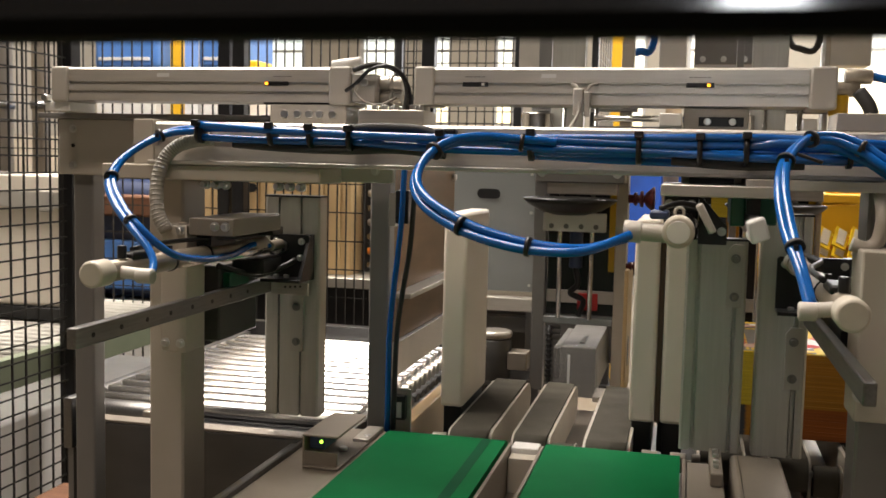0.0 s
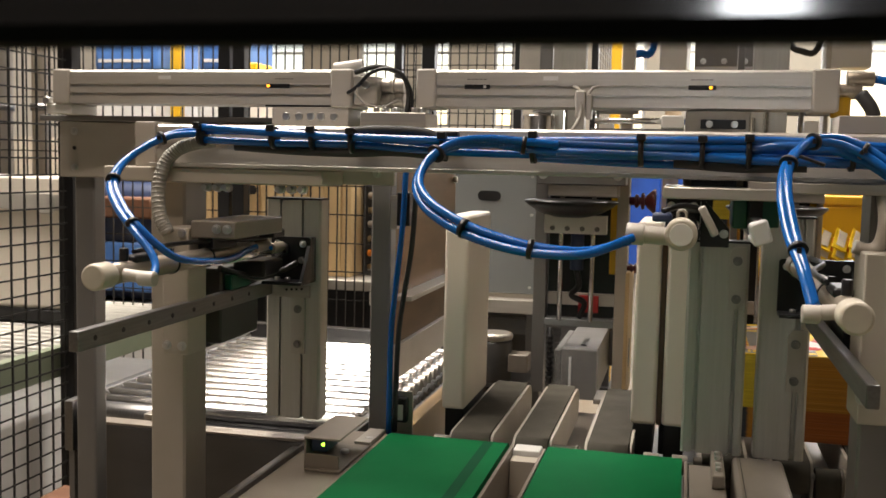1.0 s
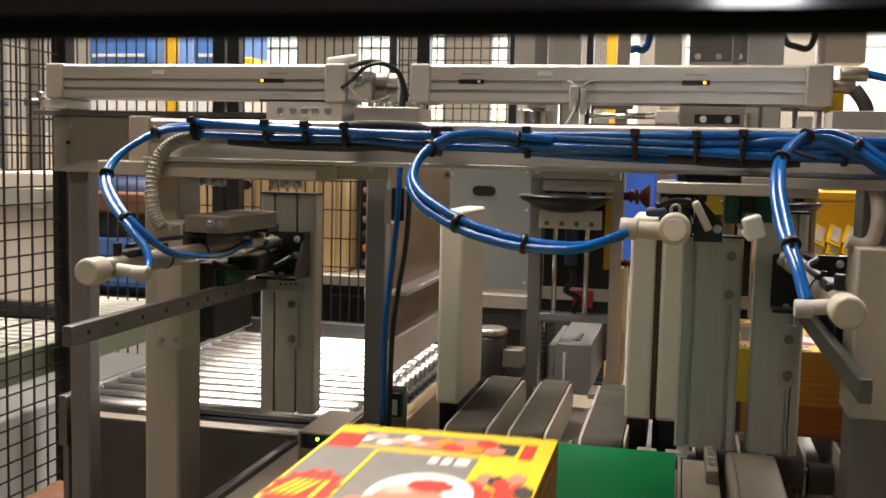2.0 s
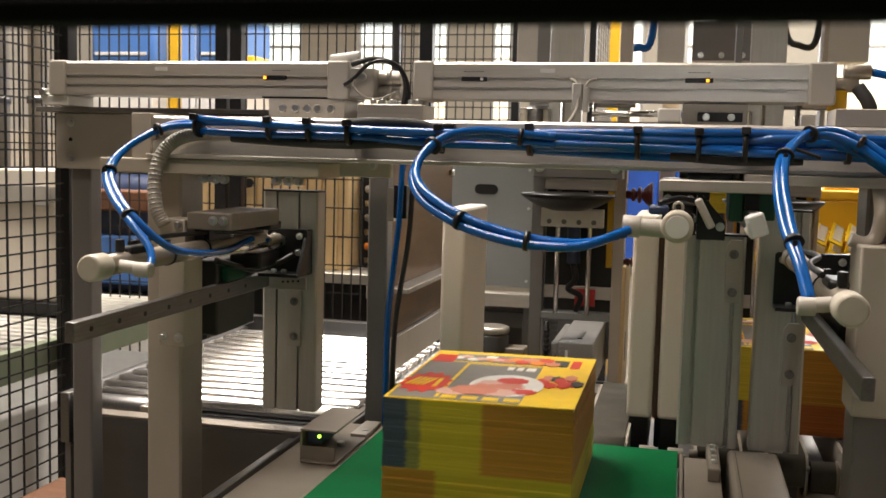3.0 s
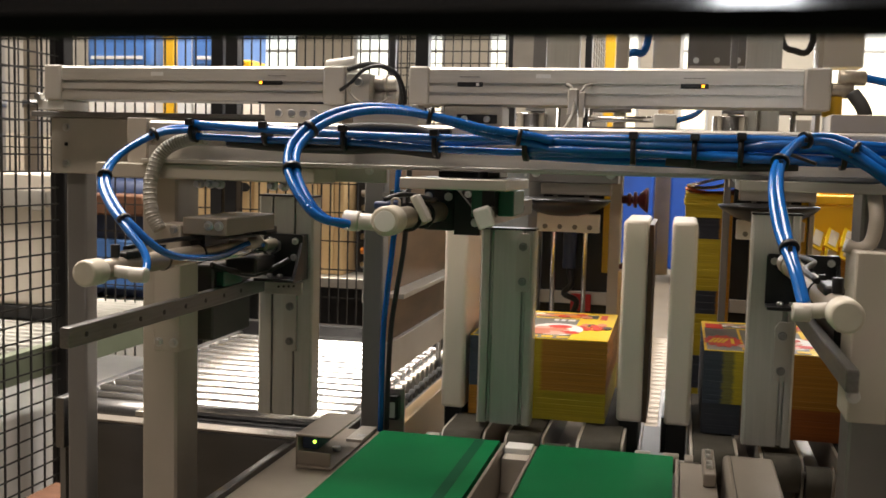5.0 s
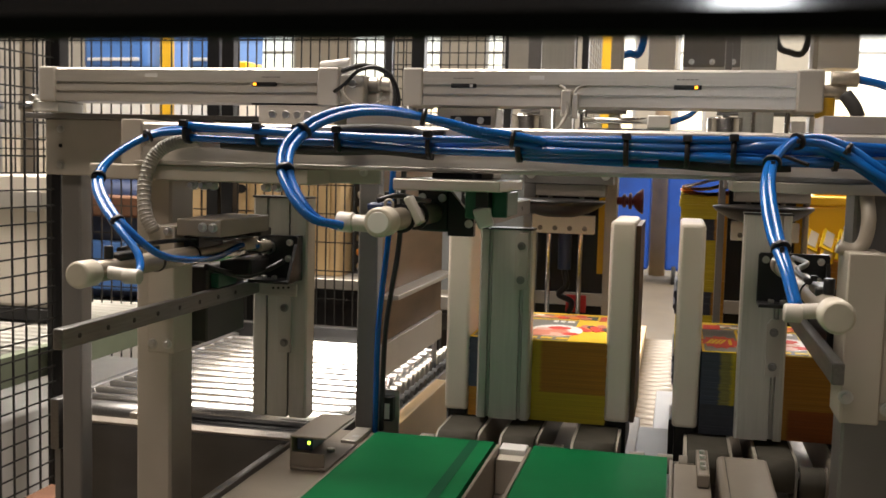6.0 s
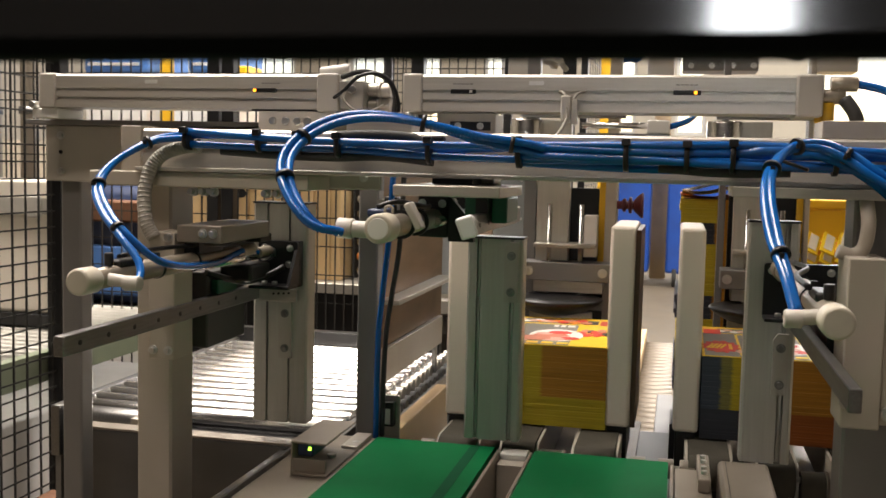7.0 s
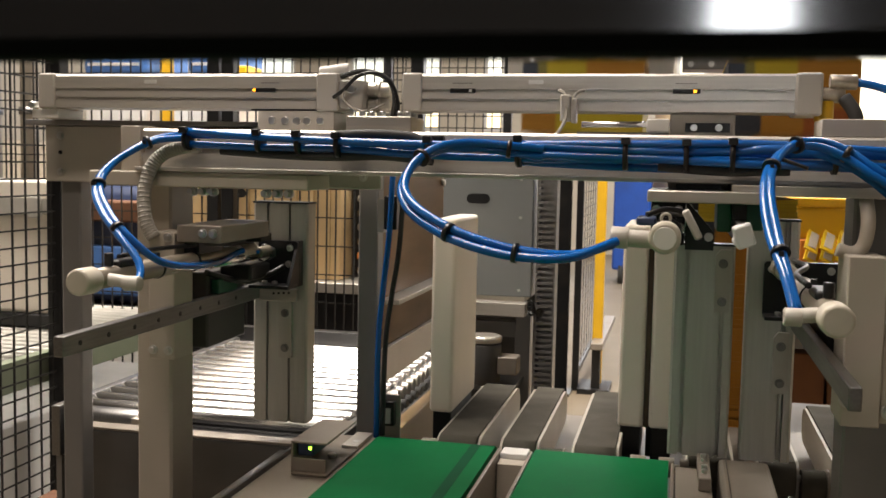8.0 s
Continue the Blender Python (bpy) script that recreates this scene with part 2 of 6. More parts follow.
def part(name, bm, material, parent, label="", kind=""):
    """One mesh object under a thing or under a part; bm is in the place's metres."""
    ob = finish(name, bm, material, BASE[parent])
    ob.parent = parent
    BASE[ob] = BASE[parent]
    return tagged(ob, label, kind=kind)


def solo(name, bm, material, label, category="", kind="", group=""):
    """A thing or a piece of the setting that is one mesh."""
    co = [v.co for v in bm.verts]
    base = Vector(((min(c.x for c in co) + max(c.x for c in co)) / 2, (min(c.y for c in co) + max(c.y for c in co)) / 2, min(c.z for c in co)))
    ob = finish(name, bm, material, base)
    ob.location = base
    BASE[ob] = base
    return tagged(ob, label, category, group, kind)


def bolts(parent, places, axis, r=0.0045, h=0.005, material=None):
    for p in places:
        part("bolt", bolt(B(), p, axis, r, h), material or BOLT, parent)


def B():
    return bmesh.new()


def box(bm, x0, x1, y0, y1, z0, z1, bev=0.0, seg=2, m=None):
    t = Matrix.Translation(((x0 + x1) / 2, (y0 + y1) / 2, (z0 + z1) / 2)) @ Matrix.Diagonal((abs(x1 - x0), abs(y1 - y0), abs(z1 - z0), 1))
    v = bmesh.ops.create_cube(bm, size=1, matrix=(m @ t) if m else t)["verts"]
    if bev:
        e = list({e for q in v for e in q.link_edges})
        for f in bmesh.ops.bevel(bm, geom=e, offset=bev, segments=seg, affect="EDGES", profile=0.5)["faces"]:
            f.smooth = True
    return bm


def rod(bm, p, q, r, seg=20, bev=0.0, r2=None):
    p, q = Vector(p), Vector(q)
    d = q - p
    m = Matrix.Translation((p + q) / 2) @ d.to_track_quat("Z", "Y").to_matrix().to_4x4()
    v = bmesh.ops.create_cone(bm, cap_ends=True, segments=seg, radius1=r, radius2=r if r2 is None else r2, depth=d.length, matrix=m)["verts"]
    for f in {f for w in v for f in w.link_faces}:
        f.smooth = len(f.verts) == 4 and seg > 6
    if bev:
        e = [e for e in {e for w in v for e in w.link_edges} if any(len(f.verts) > 4 for f in e.link_faces)]
        for f in bmesh.ops.bevel(bm, geom=e, offset=bev, segments=2, affect="EDGES", profile=0.5)["faces"]:
            f.smooth = True
    return bm


def smooth_line(pts, n):
    """Catmull-Rom through pts, n steps a span."""
    p = [Vector(a) for a in pts]
    p = [2 * p[0] - p[1]] + p + [2 * p[-1] - p[-2]]
    out = []
    for i in range(1, len(p) - 2):
        for k in range(n):
            t = k / n
            out.append(0.5 * ((2 * p[i]) + (p[i + 1] - p[i - 1]) * t + (2 * p[i - 1] - 5 * p[i] + 4 * p[i + 1] - p[i + 2]) * t * t + (3 * p[i] - p[i - 1] - 3 * p[i + 1] + p[i + 2]) * t ** 3))
    return out + [p[-2].copy()]


def sweep(bm, line, r, seg=10):
    """A round tube along a line."""
    rings, up = [], Vector((0.13, 0.21, 1)).normalized()
    for i, c in enumerate(line):
        d = (line[min(i + 1, len(line) - 1)] - line[max(i - 1, 0)]).normalized()
        u = (up - d * up.dot(d)).normalized()
        up = u
        w = d.cross(u)
        rings.append([bm.verts.new(c + r * (math.cos(a) * u + math.sin(a) * w)) for a in (2 * math.pi * k / seg for k in range(seg))])
    for a, b in zip(rings, rings[1:]):
        for k in range(seg):
            bm.faces.new((a[k], a[(k + 1) % seg], b[(k + 1) % seg], b[k])).smooth = True
    bm.faces.new(rings[0])
    bm.faces.new(rings[-1])
    return bm


def prism(bm, pts, axis, a, b):
    """A flat outline pushed from a to b along an axis; outline in the two other axes, in order."""
    def at(p, v):
        return {"x": (v, p[0], p[1]), "y": (p[0], v, p[1]), "z": (p[0], p[1], v)}[axis]
    lo, hi = [bm.verts.new(at(p, a)) for p in pts], [bm.verts.new(at(p, b)) for p in pts]
    n = len(pts)

    def turn(i):
        p, q, r = pts[i - 1], pts[i], pts[(i + 1) % n]
        a, b = math.atan2(q[1] - p[1], q[0] - p[0]), math.atan2(r[1] - q[1], r[0] - q[0])
        return math.remainder(b - a, 2 * math.pi)

    for i in range(n):
        p, q = pts[i], pts[(i + 1) % n]
        soft = math.hypot(p[0] - q[0], p[1] - q[1]) < 0.02 and 0.02 < min(abs(turn(i)), abs(turn((i + 1) % n))) < 0.6
        bm.faces.new((lo[i], lo[(i + 1) % n], hi[(i + 1) % n], hi[i])).smooth = soft
    bm.faces.new(lo[::-1])
    bm.faces.new(hi)
    return bm


def bolt(bm, p, axis, r=0.005, h=0.004):
    d = Vector({"x": (1, 0, 0), "y": (0, -1, 0), "z": (0, 0, 1)}[axis])
    p = Vector(p)
    rod(bm, p - d * 0.002, p + d * h * 0.3, r * 1.5, 14)
    rod(bm, p, p + d * h, r, 6 if axis == "z" else 12, 0.0008)
    return bm


def slotted_x(bm, x0, x1, y0, y1, z0, z1, slots, w=0.006, depth=0.007):
    """A profile along X whose front face (y0) has T-slots at the given heights."""
    pts = [(y0, z0)]
    for s in sorted(slots):
        pts += [(y0, s - w / 2), (y0 + depth, s - w / 2), (y0 + depth, s + w / 2), (y0, s + w / 2)]
    pts += [(y0, z1 - 0.003), (y0 + 0.003, z1), (y1, z1), (y1, z0)]
    return prism(bm, pts, "x", x0, x1)


def slotted_z(bm, x0, x1, y0, y1, z0, z1, slots, w=0.007, depth=0.008):
    """A profile along Z whose front face (y0) has T-slots at the given X."""
    pts = [(x0, y0 + 0.003), (x0 + 0.003, y0)]
    for s in sorted(slots):
        pts += [(s - w / 2, y0), (s - w / 2, y0 + depth), (s + w / 2, y0 + depth), (s + w / 2, y0)]
    pts += [(x1 - 0.003, y0), (x1, y0 + 0.003), (x1, y1), (x0, y1)]
    return prism(bm, pts, "z", z0, z1)

# ---- the hall ----
def hall():
    solo("floor", box(B(), -9, 9, -4, 20, -0.1, 0), CONCRETE, "smooth grey sealed concrete hall floor", "floor", "structure")
    # out of view: dark to cut bounce light, openings added for the overhead lights
    c = B()
    for x0, x1, y0, y1 in ((-9, -3.5, -4, 20), (4.3, 9, -4, 20), (-3.5, 4.3, -4, 0.4), (-0.5, 4.3, 0.4, 2.6), (-3.5, 4.3, 7.5, 10.0), (-3.5, 0.5, 10.0, 13.0), (3.5, 4.3, 10.0, 13.0), (-3.5, 4.3, 13.0, 20), (-0.5, 0.0, 2.6, 7.5), (-3.5, -0.5, 5.2, 7.5), (0.0, 4.3, 2.6, 3.5), (2.6, 4.3, 3.5, 7.5), (0.0, 2.6, 6.9, 7.5)):
        box(c, x0, x1, y0, y1, 6.0, 6.15)
    solo("ceiling", c, CEIL, "unseen dark sheet ceiling with openings for the overhead lights", "ceiling", "structure")
    solo("wall_west", box(B(), -9.2, -9, -4, 20, 0, 6), PAINT_WALL, "cream painted hall side wall", "wall", "structure")
    solo("wall_east", box(B(), 9, 9.2, -4, 20, 0, 6), PAINT_WALL, "cream painted hall side wall", "wall", "structure")
    ws = B()
    for x0, x1, z0, z1 in ((-9.2, 0.08, 0, 6), (0.46, 9.2, 0, 6), (0.08, 0.46, 0, 1.62), (0.08, 0.46, 2.2, 6)):
        box(ws, x0, x1, -4.2, -4, z0, z1)
    solo("wall_south", ws, DARK_WALL, "unseen hall end wall, colour dimmed, with one window", "wall", "structure")
    solo("backdrop_south", box(B(), -0.2, 0.75, -4.5, -4.48, 1.4, 2.4), DAYLIGHT, "bright daylight outside the narrow window", "backdrop", "structure")
    ws = thing("window_9", (0.27, -4.1, 1.62), "narrow bright window in a dark frame", "window", "", "structure")
    for x0, x1, z0, z1 in ((0.08, 0.1, 1.62, 2.2), (0.44, 0.46, 1.62, 2.2), (0.1, 0.44, 1.62, 1.64), (0.1, 0.44, 2.18, 2.2)):
        part("window_frame", box(B(), x0, x1, -4.15, -4.08, z0, z1), BLACK, ws)
    wins = [(-8.3, -7.5), (-7.2, -6.3), (-5.35, -4.7), (-4.3, -3.8), (-3.1, -2.75), (-1.05, -0.7), (-0.1, 0.35), (2.0, 3.1)]
    w = B()
    box(w, -9.2, 9.2, 16, 16.2, 0, 1.9)
    box(w, -9.2, 9.2, 16, 16.2, 4.4, 6)
    edges = [-9.2] + [e for a in wins for e in a] + [9.2]
    for a, b in zip(edges[::2], edges[1::2]):
        box(w, a, b, 16, 16.2, 1.9, 4.4)
    solo("wall_north", w, PAINT_WALL, "cream painted hall end wall with tall windows", "wall", "structure")
    for i, (a, b) in enumerate(wins):
        win = thing(f"window_{i + 1}", ((a + b) / 2, 16.1, 1.9), "tall bright hall window in a white frame", "window", "hall windows", "structure")
        f = B()
        for x0, x1, z0, z1 in ((a, a + 0.05, 1.9, 4.4), (b - 0.05, b, 1.9, 4.4), (a + 0.05, b - 0.05, 1.9, 1.95), (a + 0.05, b - 0.05, 4.35, 4.4), (a + 0.05, b - 0.05, 3.1, 3.14)):
            box(f, x0, x1, 16.03, 16.1, z0, z1)
        part("window_frame", f, WHITE_PLASTIC, win)
        p = part("pane", box(B(), a + 0.05, b - 0.05, 16.06, 16.068, 1.95, 4.35), GLASS, win)
        p.visible_shadow = False


hall()


# ---- the machine frame ----
def black_guard_bar():
    # a rounded gloss bar just in front of the lens
    g = thing("guard_frame", (0, 0.19, 0), "glossy black guard frame, far out of focus", "guard frame")
    part("crossbar", box(B(), -0.7, 0.7, 0.17, 0.179, 1.3725, 1.47, 0.0006, 2), BLACK_GLOSS, g)
    # strip added to keep reflections off the bar's lower edge
    part("dark_edge_strip", box(B(), -0.7, 0.7, 0.1693, 0.1797, 1.3715, 1.3752, 0.0003), MATTE, g, "added matte strip darkening the bar's lower edge")
    for x in (-0.74, 0.70):
        part("post", box(B(), x, x + 0.04, 0.17, 0.21, 0, 1.47, 0.004), BLACK_GLOSS, g)


def machine_frame():
    fr = thing("machine_stand", (-0.3, 1.3, 0), "cream and grey steel machine frame on square posts", "machine frame")
    part("flange_plate", box(B(), -0.893, -0.386, 1.300, 1.312, 1.318, 1.3982, 0.002), PLASTIC, fr, "bare steel flange plate with bolts")
    part("flange_top", box(B(), -0.915, -0.40, 1.285, 1.36, 1.3985, 1.406, 0.001), GREY_PAINT, fr)
    for i, (x0, x1) in enumerate(((-0.877, -0.845), (-0.467, -0.436))):
        y = (1.3125, 1.457)[i]
        part("post", box(B(), x0, x1, y, y + 0.03, 0, (1.3975, 1.39)[i], 0.003), GREY_PAINT, fr, "grey square steel post")
    bolts(fr, [(x, 1.300, z) for x, z in ((-0.868, 1.384), (-0.868, 1.332), (-0.41, 1.334), (-0.51, 1.334))], "y", 0.004, 0.004)
    for x, z in ((-0.868, 1.36), (-0.70, 1.352), (-0.69, 1.385)):
        part("hole", rod(B(), (x, 1.2985, z), (x, 1.301, z), 0.0028, 10), BLACK, fr)
    # cross beam that carries the hoses
    bm = B()
    slotted_x(bm, -0.672, 0.60, 1.185, 1.255, 1.338, 1.392, (1.365,), 0.008)
    part("cross_beam", bm, ALU_X, fr, "long aluminium profile beam")
    part("beam_lip", box(B(), -0.672, 0.60, 1.165, 1.1845, 1.338, 1.343, 0.001), ALU_X, fr)
    part("beam_end_plate", box(B(), -0.70, -0.6725, 1.18, 1.26, 1.325, 1.395, 0.001), CREAM, fr)
    # legs below the beam
    # right leg: grey in place of cream, shade put into its colour
    for x0, x1, yy, m, text in ((-0.690, -0.640, 1.20, CREAM, "cream square leg"), (0.190, 0.262, 1.17, GREY_PAINT, "square leg, coloured grey for the shade on the right")):
        part("leg", slotted_z(B(), x0, x1, yy, yy + 0.06, 0, 1.3375, (), 0.007), m, fr, text)
    part("leg_head", box(B(), -0.74, -0.44, 1.17, 1.25, 1.318, 1.3372, 0.002), CREAM, fr)
    bolts(fr, [(x, 1.185, 1.313) for x in (-0.60, -0.585, -0.572, -0.50, -0.485, -0.47)], "y", 0.004, 0.012)
    part("right_head", box(B(), 0.06, 0.60, 1.15, 1.25, 1.326, 1.3376, 0.001), ALU_X, fr)
    # low box of the machine under the belts
    part("base_box", box(B(), -0.46, 0.50, 1.44, 2.0, 0.1, 0.84, 0.004), DARK_PANEL, fr)
    for x0 in (-0.31, 0.055):
        part("under_plate", box(B(), x0, x0 + 0.26, 1.46, 1.96, 0.862, 0.868, 0.001), CHEEK, fr)
        part("under_rib", box(B(), x0 + 0.02, x0 + 0.24, 1.90, 1.95, 0.8405, 0.8618), CHEEK, fr)
    for x0, y0 in ((-0.45, 1.47), (0.43, 1.47), (-0.45, 1.93), (0.43, 1.93)):
        part("foot", box(B(), x0, x0 + 0.06, y0, y0 + 0.06, 0, 0.1), BLACK, fr)
    return fr


def actuator(name, x0, x1, label, leds, text_x):
    y0, y1, z0, z1 = 1.235, 1.30, 1.421, 1.466
    a = thing(name, ((x0 + x1) / 2, 1.27, z0), label, "linear drive", "linear drives")
    bm = B()
    slotted_x(bm, x0 + 0.026, x1 - 0.030, y0, y1, z0, z1, (z0 + 0.012, z0 + 0.024), 0.004, 0.004)
    part("profile", bm, ALU_X, a)
    part("end_cap", box(B(), x0, x0 + 0.0258, y0 - 0.003, y1 + 0.003, z0 - 0.002, z1 + 0.001, 0.003), PLASTIC, a)
    part("end_cap", box(B(), x1 - 0.0298, x1, y0 - 0.003, y1 + 0.003, z0 - 0.003, z1 + 0.001, 0.003), PLASTIC, a)
    zc = z0 + 0.024
    for sx, lit in leds:
        s = part("sensor", box(B(), sx, sx + 0.032, y0 - 0.001, y0 + 0.003, zc - 0.0028, zc + 0.0028, 0.0005), BLACK, a, "small black switch in the slot")
        part("led", box(B(), sx + (0.001 if lit < 0 else 0.024), sx + (0.0045 if lit < 0 else 0.0275), y0 - 0.002, y0 - 0.0009, zc - 0.0017, zc + 0.0017), AMBER if lit else WHITE_PLASTIC, s)
    for tx in text_x:
        b = B()
        for k in range(5):
            box(b, tx + k * 0.0052, tx + 0.0042 + k * 0.0052, y0 - 0.0007, y0 - 0.0002, zc + 0.0085, zc + 0.0098)
        part("printed_mark", b, P_GREY, a)
    for tx in (x0 + 0.16,):
        part("sticker", box(B(), tx, tx + 0.018, y0 - 0.0008, y0 - 0.0002, zc + 0.008, zc + 0.013), WHITE_PLASTIC, a)
    return a


def drive_mounts():
    m = thing("mount_block", (-0.36, 1.24, 1.3925), "machined aluminium block with cap screws on the beam", "mount")
    part("block", box(B(), -0.402, -0.318, 1.20, 1.262, 1.3925, 1.411, 0.0015), STEEL, m)
    for x in (-0.385, -0.372, -0.359, -0.336, -0.326):
        for y in (1.214, 1.245):
            part("screw", rod(B(), (x, y, 1.4105), (x, y, 1.4175), 0.0042, 12, 0.0006), BOLT, m)
    f = thing("bearing_support", (-0.50, 1.27, 1.3925), "grey perforated mounting rail with screws under the drive", "mount")
    part("bar", box(B(), -0.535, -0.43, 1.236, 1.30, 1.3925, 1.4185, 0.0015), PLASTIC, f)
    for x in (-0.515, -0.497, -0.481, -0.467, -0.449):
        part("screw", rod(B(), (x, 1.2345, 1.406), (x, 1.2375, 1.406), 0.0055, 16, 0.001), BOLT, f)
    part("strap", box(B(), -0.545, -0.4285, 1.238, 1.30, 1.4187, 1.4208), BLACK, f)
    e = thing("bearing_support", (-0.86, 1.27, 1.3985), "pale plastic foot under the drive end", "mount")
    part("pad", box(B(), -0.872, -0.832, 1.24, 1.30, 1.4063, 1.419, 0.001), WHITE_PLASTIC, e)
    part("screw", rod(B(), (-0.868, 1.232, 1.424), (-0.868, 1.25, 1.424), 0.005, 12, 0.001), BOLT, e)
    r = thing("bearing_support", (0.19, 1.24, 1.3925), "cream block carrying the drive end on the beam", "mount")
    part("block", box(B(), 0.155, 0.26, 1.19, 1.26, 1.3925, 1.412, 0.001), CREAM, r)


def connector():
    c = thing("motor_plug", (-0.40, 1.27, 1.42), "grey plug with brass couplings and black cables", "connector")
    part("plate", box(B(), -0.424, -0.392, 1.236, 1.30, 1.4215, 1.458, 0.002), PLASTIC, c)
    for z in (1.447, 1.428):
        b = rod(B(), (-0.392, 1.262, z), (-0.362, 1.262, z), 0.010, 18, 0.001)
        rod(b, (-0.380, 1.262, z), (-0.374, 1.262, z), 0.0115, 18)
        part("coupling", b, STEEL, c)
    part("screw", rod(B(), (-0.407, 1.2325, 1.447), (-0.407, 1.237, 1.447), 0.0055, 16, 0.001), BOLT, c)
    for pts, r, m in (([(-0.43, 1.232, 1.436), (-0.415, 1.228, 1.445), (-0.395, 1.225, 1.462), (-0.37, 1.226, 1.466), (-0.352, 1.23, 1.452), (-0.345, 1.235, 1.43), (-0.347, 1.238, 1.411)], 0.0024, BLACK),
                      ([(-0.42, 1.232, 1.462), (-0.39, 1.23, 1.469), (-0.36, 1.232, 1.460), (-0.350, 1.236, 1.44), (-0.353, 1.24, 1.412)], 0.0034, RUBBER),
                      ([(-0.412, 1.232, 1.452), (-0.415, 1.225, 1.435), (-0.40, 1.222, 1.421), (-0.38, 1.225, 1.419), (-0.362, 1.232, 1.428)], 0.0015, CONDUIT)):
        part("cable", sweep(B(), smooth_line(pts, 6), r, 8), m, c)
    part("sleeve", rod(B(), (-0.455, 1.25, 1.470), (-0.415, 1.25, 1.475), 0.006, 14, 0.002), WHITE_PLASTIC, c)
    v = thing("air_fitting", (0.17, 1.27, 1.42), "brass elbow fitting with a blue hose on the drive", "fitting")
    b = B()
    rod(b, (0.157, 1.26, 1.443), (0.187, 1.26, 1.443), 0.009, 16, 0.001)
    rod(b, (0.178, 1.26, 1.443), (0.178, 1.26, 1.462), 0.007, 16, 0.001)
    rod(b, (0.170, 1.26, 1.458), (0.20, 1.26, 1.458), 0.009, 16, 0.001)
    part("elbow", b, BARREL, v)
    part("collar", rod(B(), (0.165, 1.26, 1.4125), (0.165, 1.26, 1.436), 0.011, 16, 0.001), YELLOW, v)
    part("hose", sweep(B(), smooth_line([(0.20, 1.26, 1.458), (0.23, 1.255, 1.45), (0.27, 1.25, 1.43), (0.32, 1.24, 1.40)], 6), 0.005, 10), HOSE, v)
    part("cable", sweep(B(), smooth_line([(0.185, 1.25, 1.44), (0.195, 1.245, 1.425), (0.20, 1.245, 1.413)], 5), 0.008, 10), RUBBER, v)


def cable_hook():
    h = thing("cable_hook", (-0.13, 1.22, 1.40), "worn pale cable clip hanging from the drive slot", "cable clip")
    part("clip", box(B(), -0.139, -0.127, 1.218, 1.2335, 1.408, 1.440, 0.002), PLASTIC, h)
    part("clip", box(B(), -0.126, -0.119, 1.22, 1.2335, 1.406, 1.436, 0.0015), PLASTIC, h)
    part("wire", sweep(B(), smooth_line([(-0.142, 1.233, 1.4455), (-0.137, 1.226, 1.443), (-0.133, 1.222, 1.436), (-0.131, 1.217, 1.415), (-0.135, 1.205, 1.400), (-0.142, 1.19, 1.388)], 5), 0.0022, 8), CONDUIT, h)
    part("wire", sweep(B(), smooth_line([(-0.112, 1.233, 1.4455), (-0.119, 1.226, 1.443), (-0.125, 1.222, 1.434)], 5), 0.0018, 8), CONDUIT, h)


black_guard_bar()
machine_frame()
actuator("linear_drive", -0.857, -0.424, "long dusty aluminium linear drive with an amber switch lamp", ((-0.542, -1),), (-0.53,))
actuator("linear_drive", -0.340, 0.160, "long bright aluminium linear drive with slot switches", ((-0.278, 0), (-0.008, 1)), (-0.275, -0.005))
drive_mounts()
connector()
cable_hook()


# ---- belts ----
def round_belt(bm, x0, x1, y0, y1, z0, z1, seg=8):
    """A closed belt loop with round ends, seen as a solid, along Y."""
    r, c, pts = (z1 - z0) / 2, (z0 + z1) / 2, []
    for k in range(seg + 1):
        a = math.pi / 2 - math.pi * k / seg
        pts.append((y1 - r + r * math.cos(a), c + r * math.sin(a)))
    for k in range(seg + 1):
        a = -math.pi / 2 - math.pi * k / seg
        pts.append((y0 + r + r * math.cos(a), c + r * math.sin(a)))
    return prism(bm, pts, "x", x0, x1)


def green_conveyor(x0, x1, seam):
    g = thing("belt_conveyor", ((x0 + x1) / 2, 0.5, 0.84), "wide green smooth belt conveyor between cream cheeks", "conveyor", "green belts")
    part("belt", round_belt(B(), x0, x1, -0.6, 1.425, 0.915, 0.95), GREEN_BELT, g)
    if seam:
        part("seam", box(B(), x0 + 0.142, x0 + 0.156, -0.5, 1.405, 0.9497, 0.9504), SEAM, g, "dark green belt seam")
    for x, s in ((x0 - 0.008, 1), (x1 + 0.003, 1)):
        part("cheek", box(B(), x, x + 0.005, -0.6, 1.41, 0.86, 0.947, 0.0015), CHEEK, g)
    part("bed", box(B(), x0 + 0.002, x1 - 0.002, -0.58, 1.40, 0.8405, 0.9145), DARK_PANEL, g)
    part("tray", box(B(), x0 - 0.002, x1 + 0.002, -0.6, 1.40, 0.0, 0.84), DARK_PANEL, g)
    return g


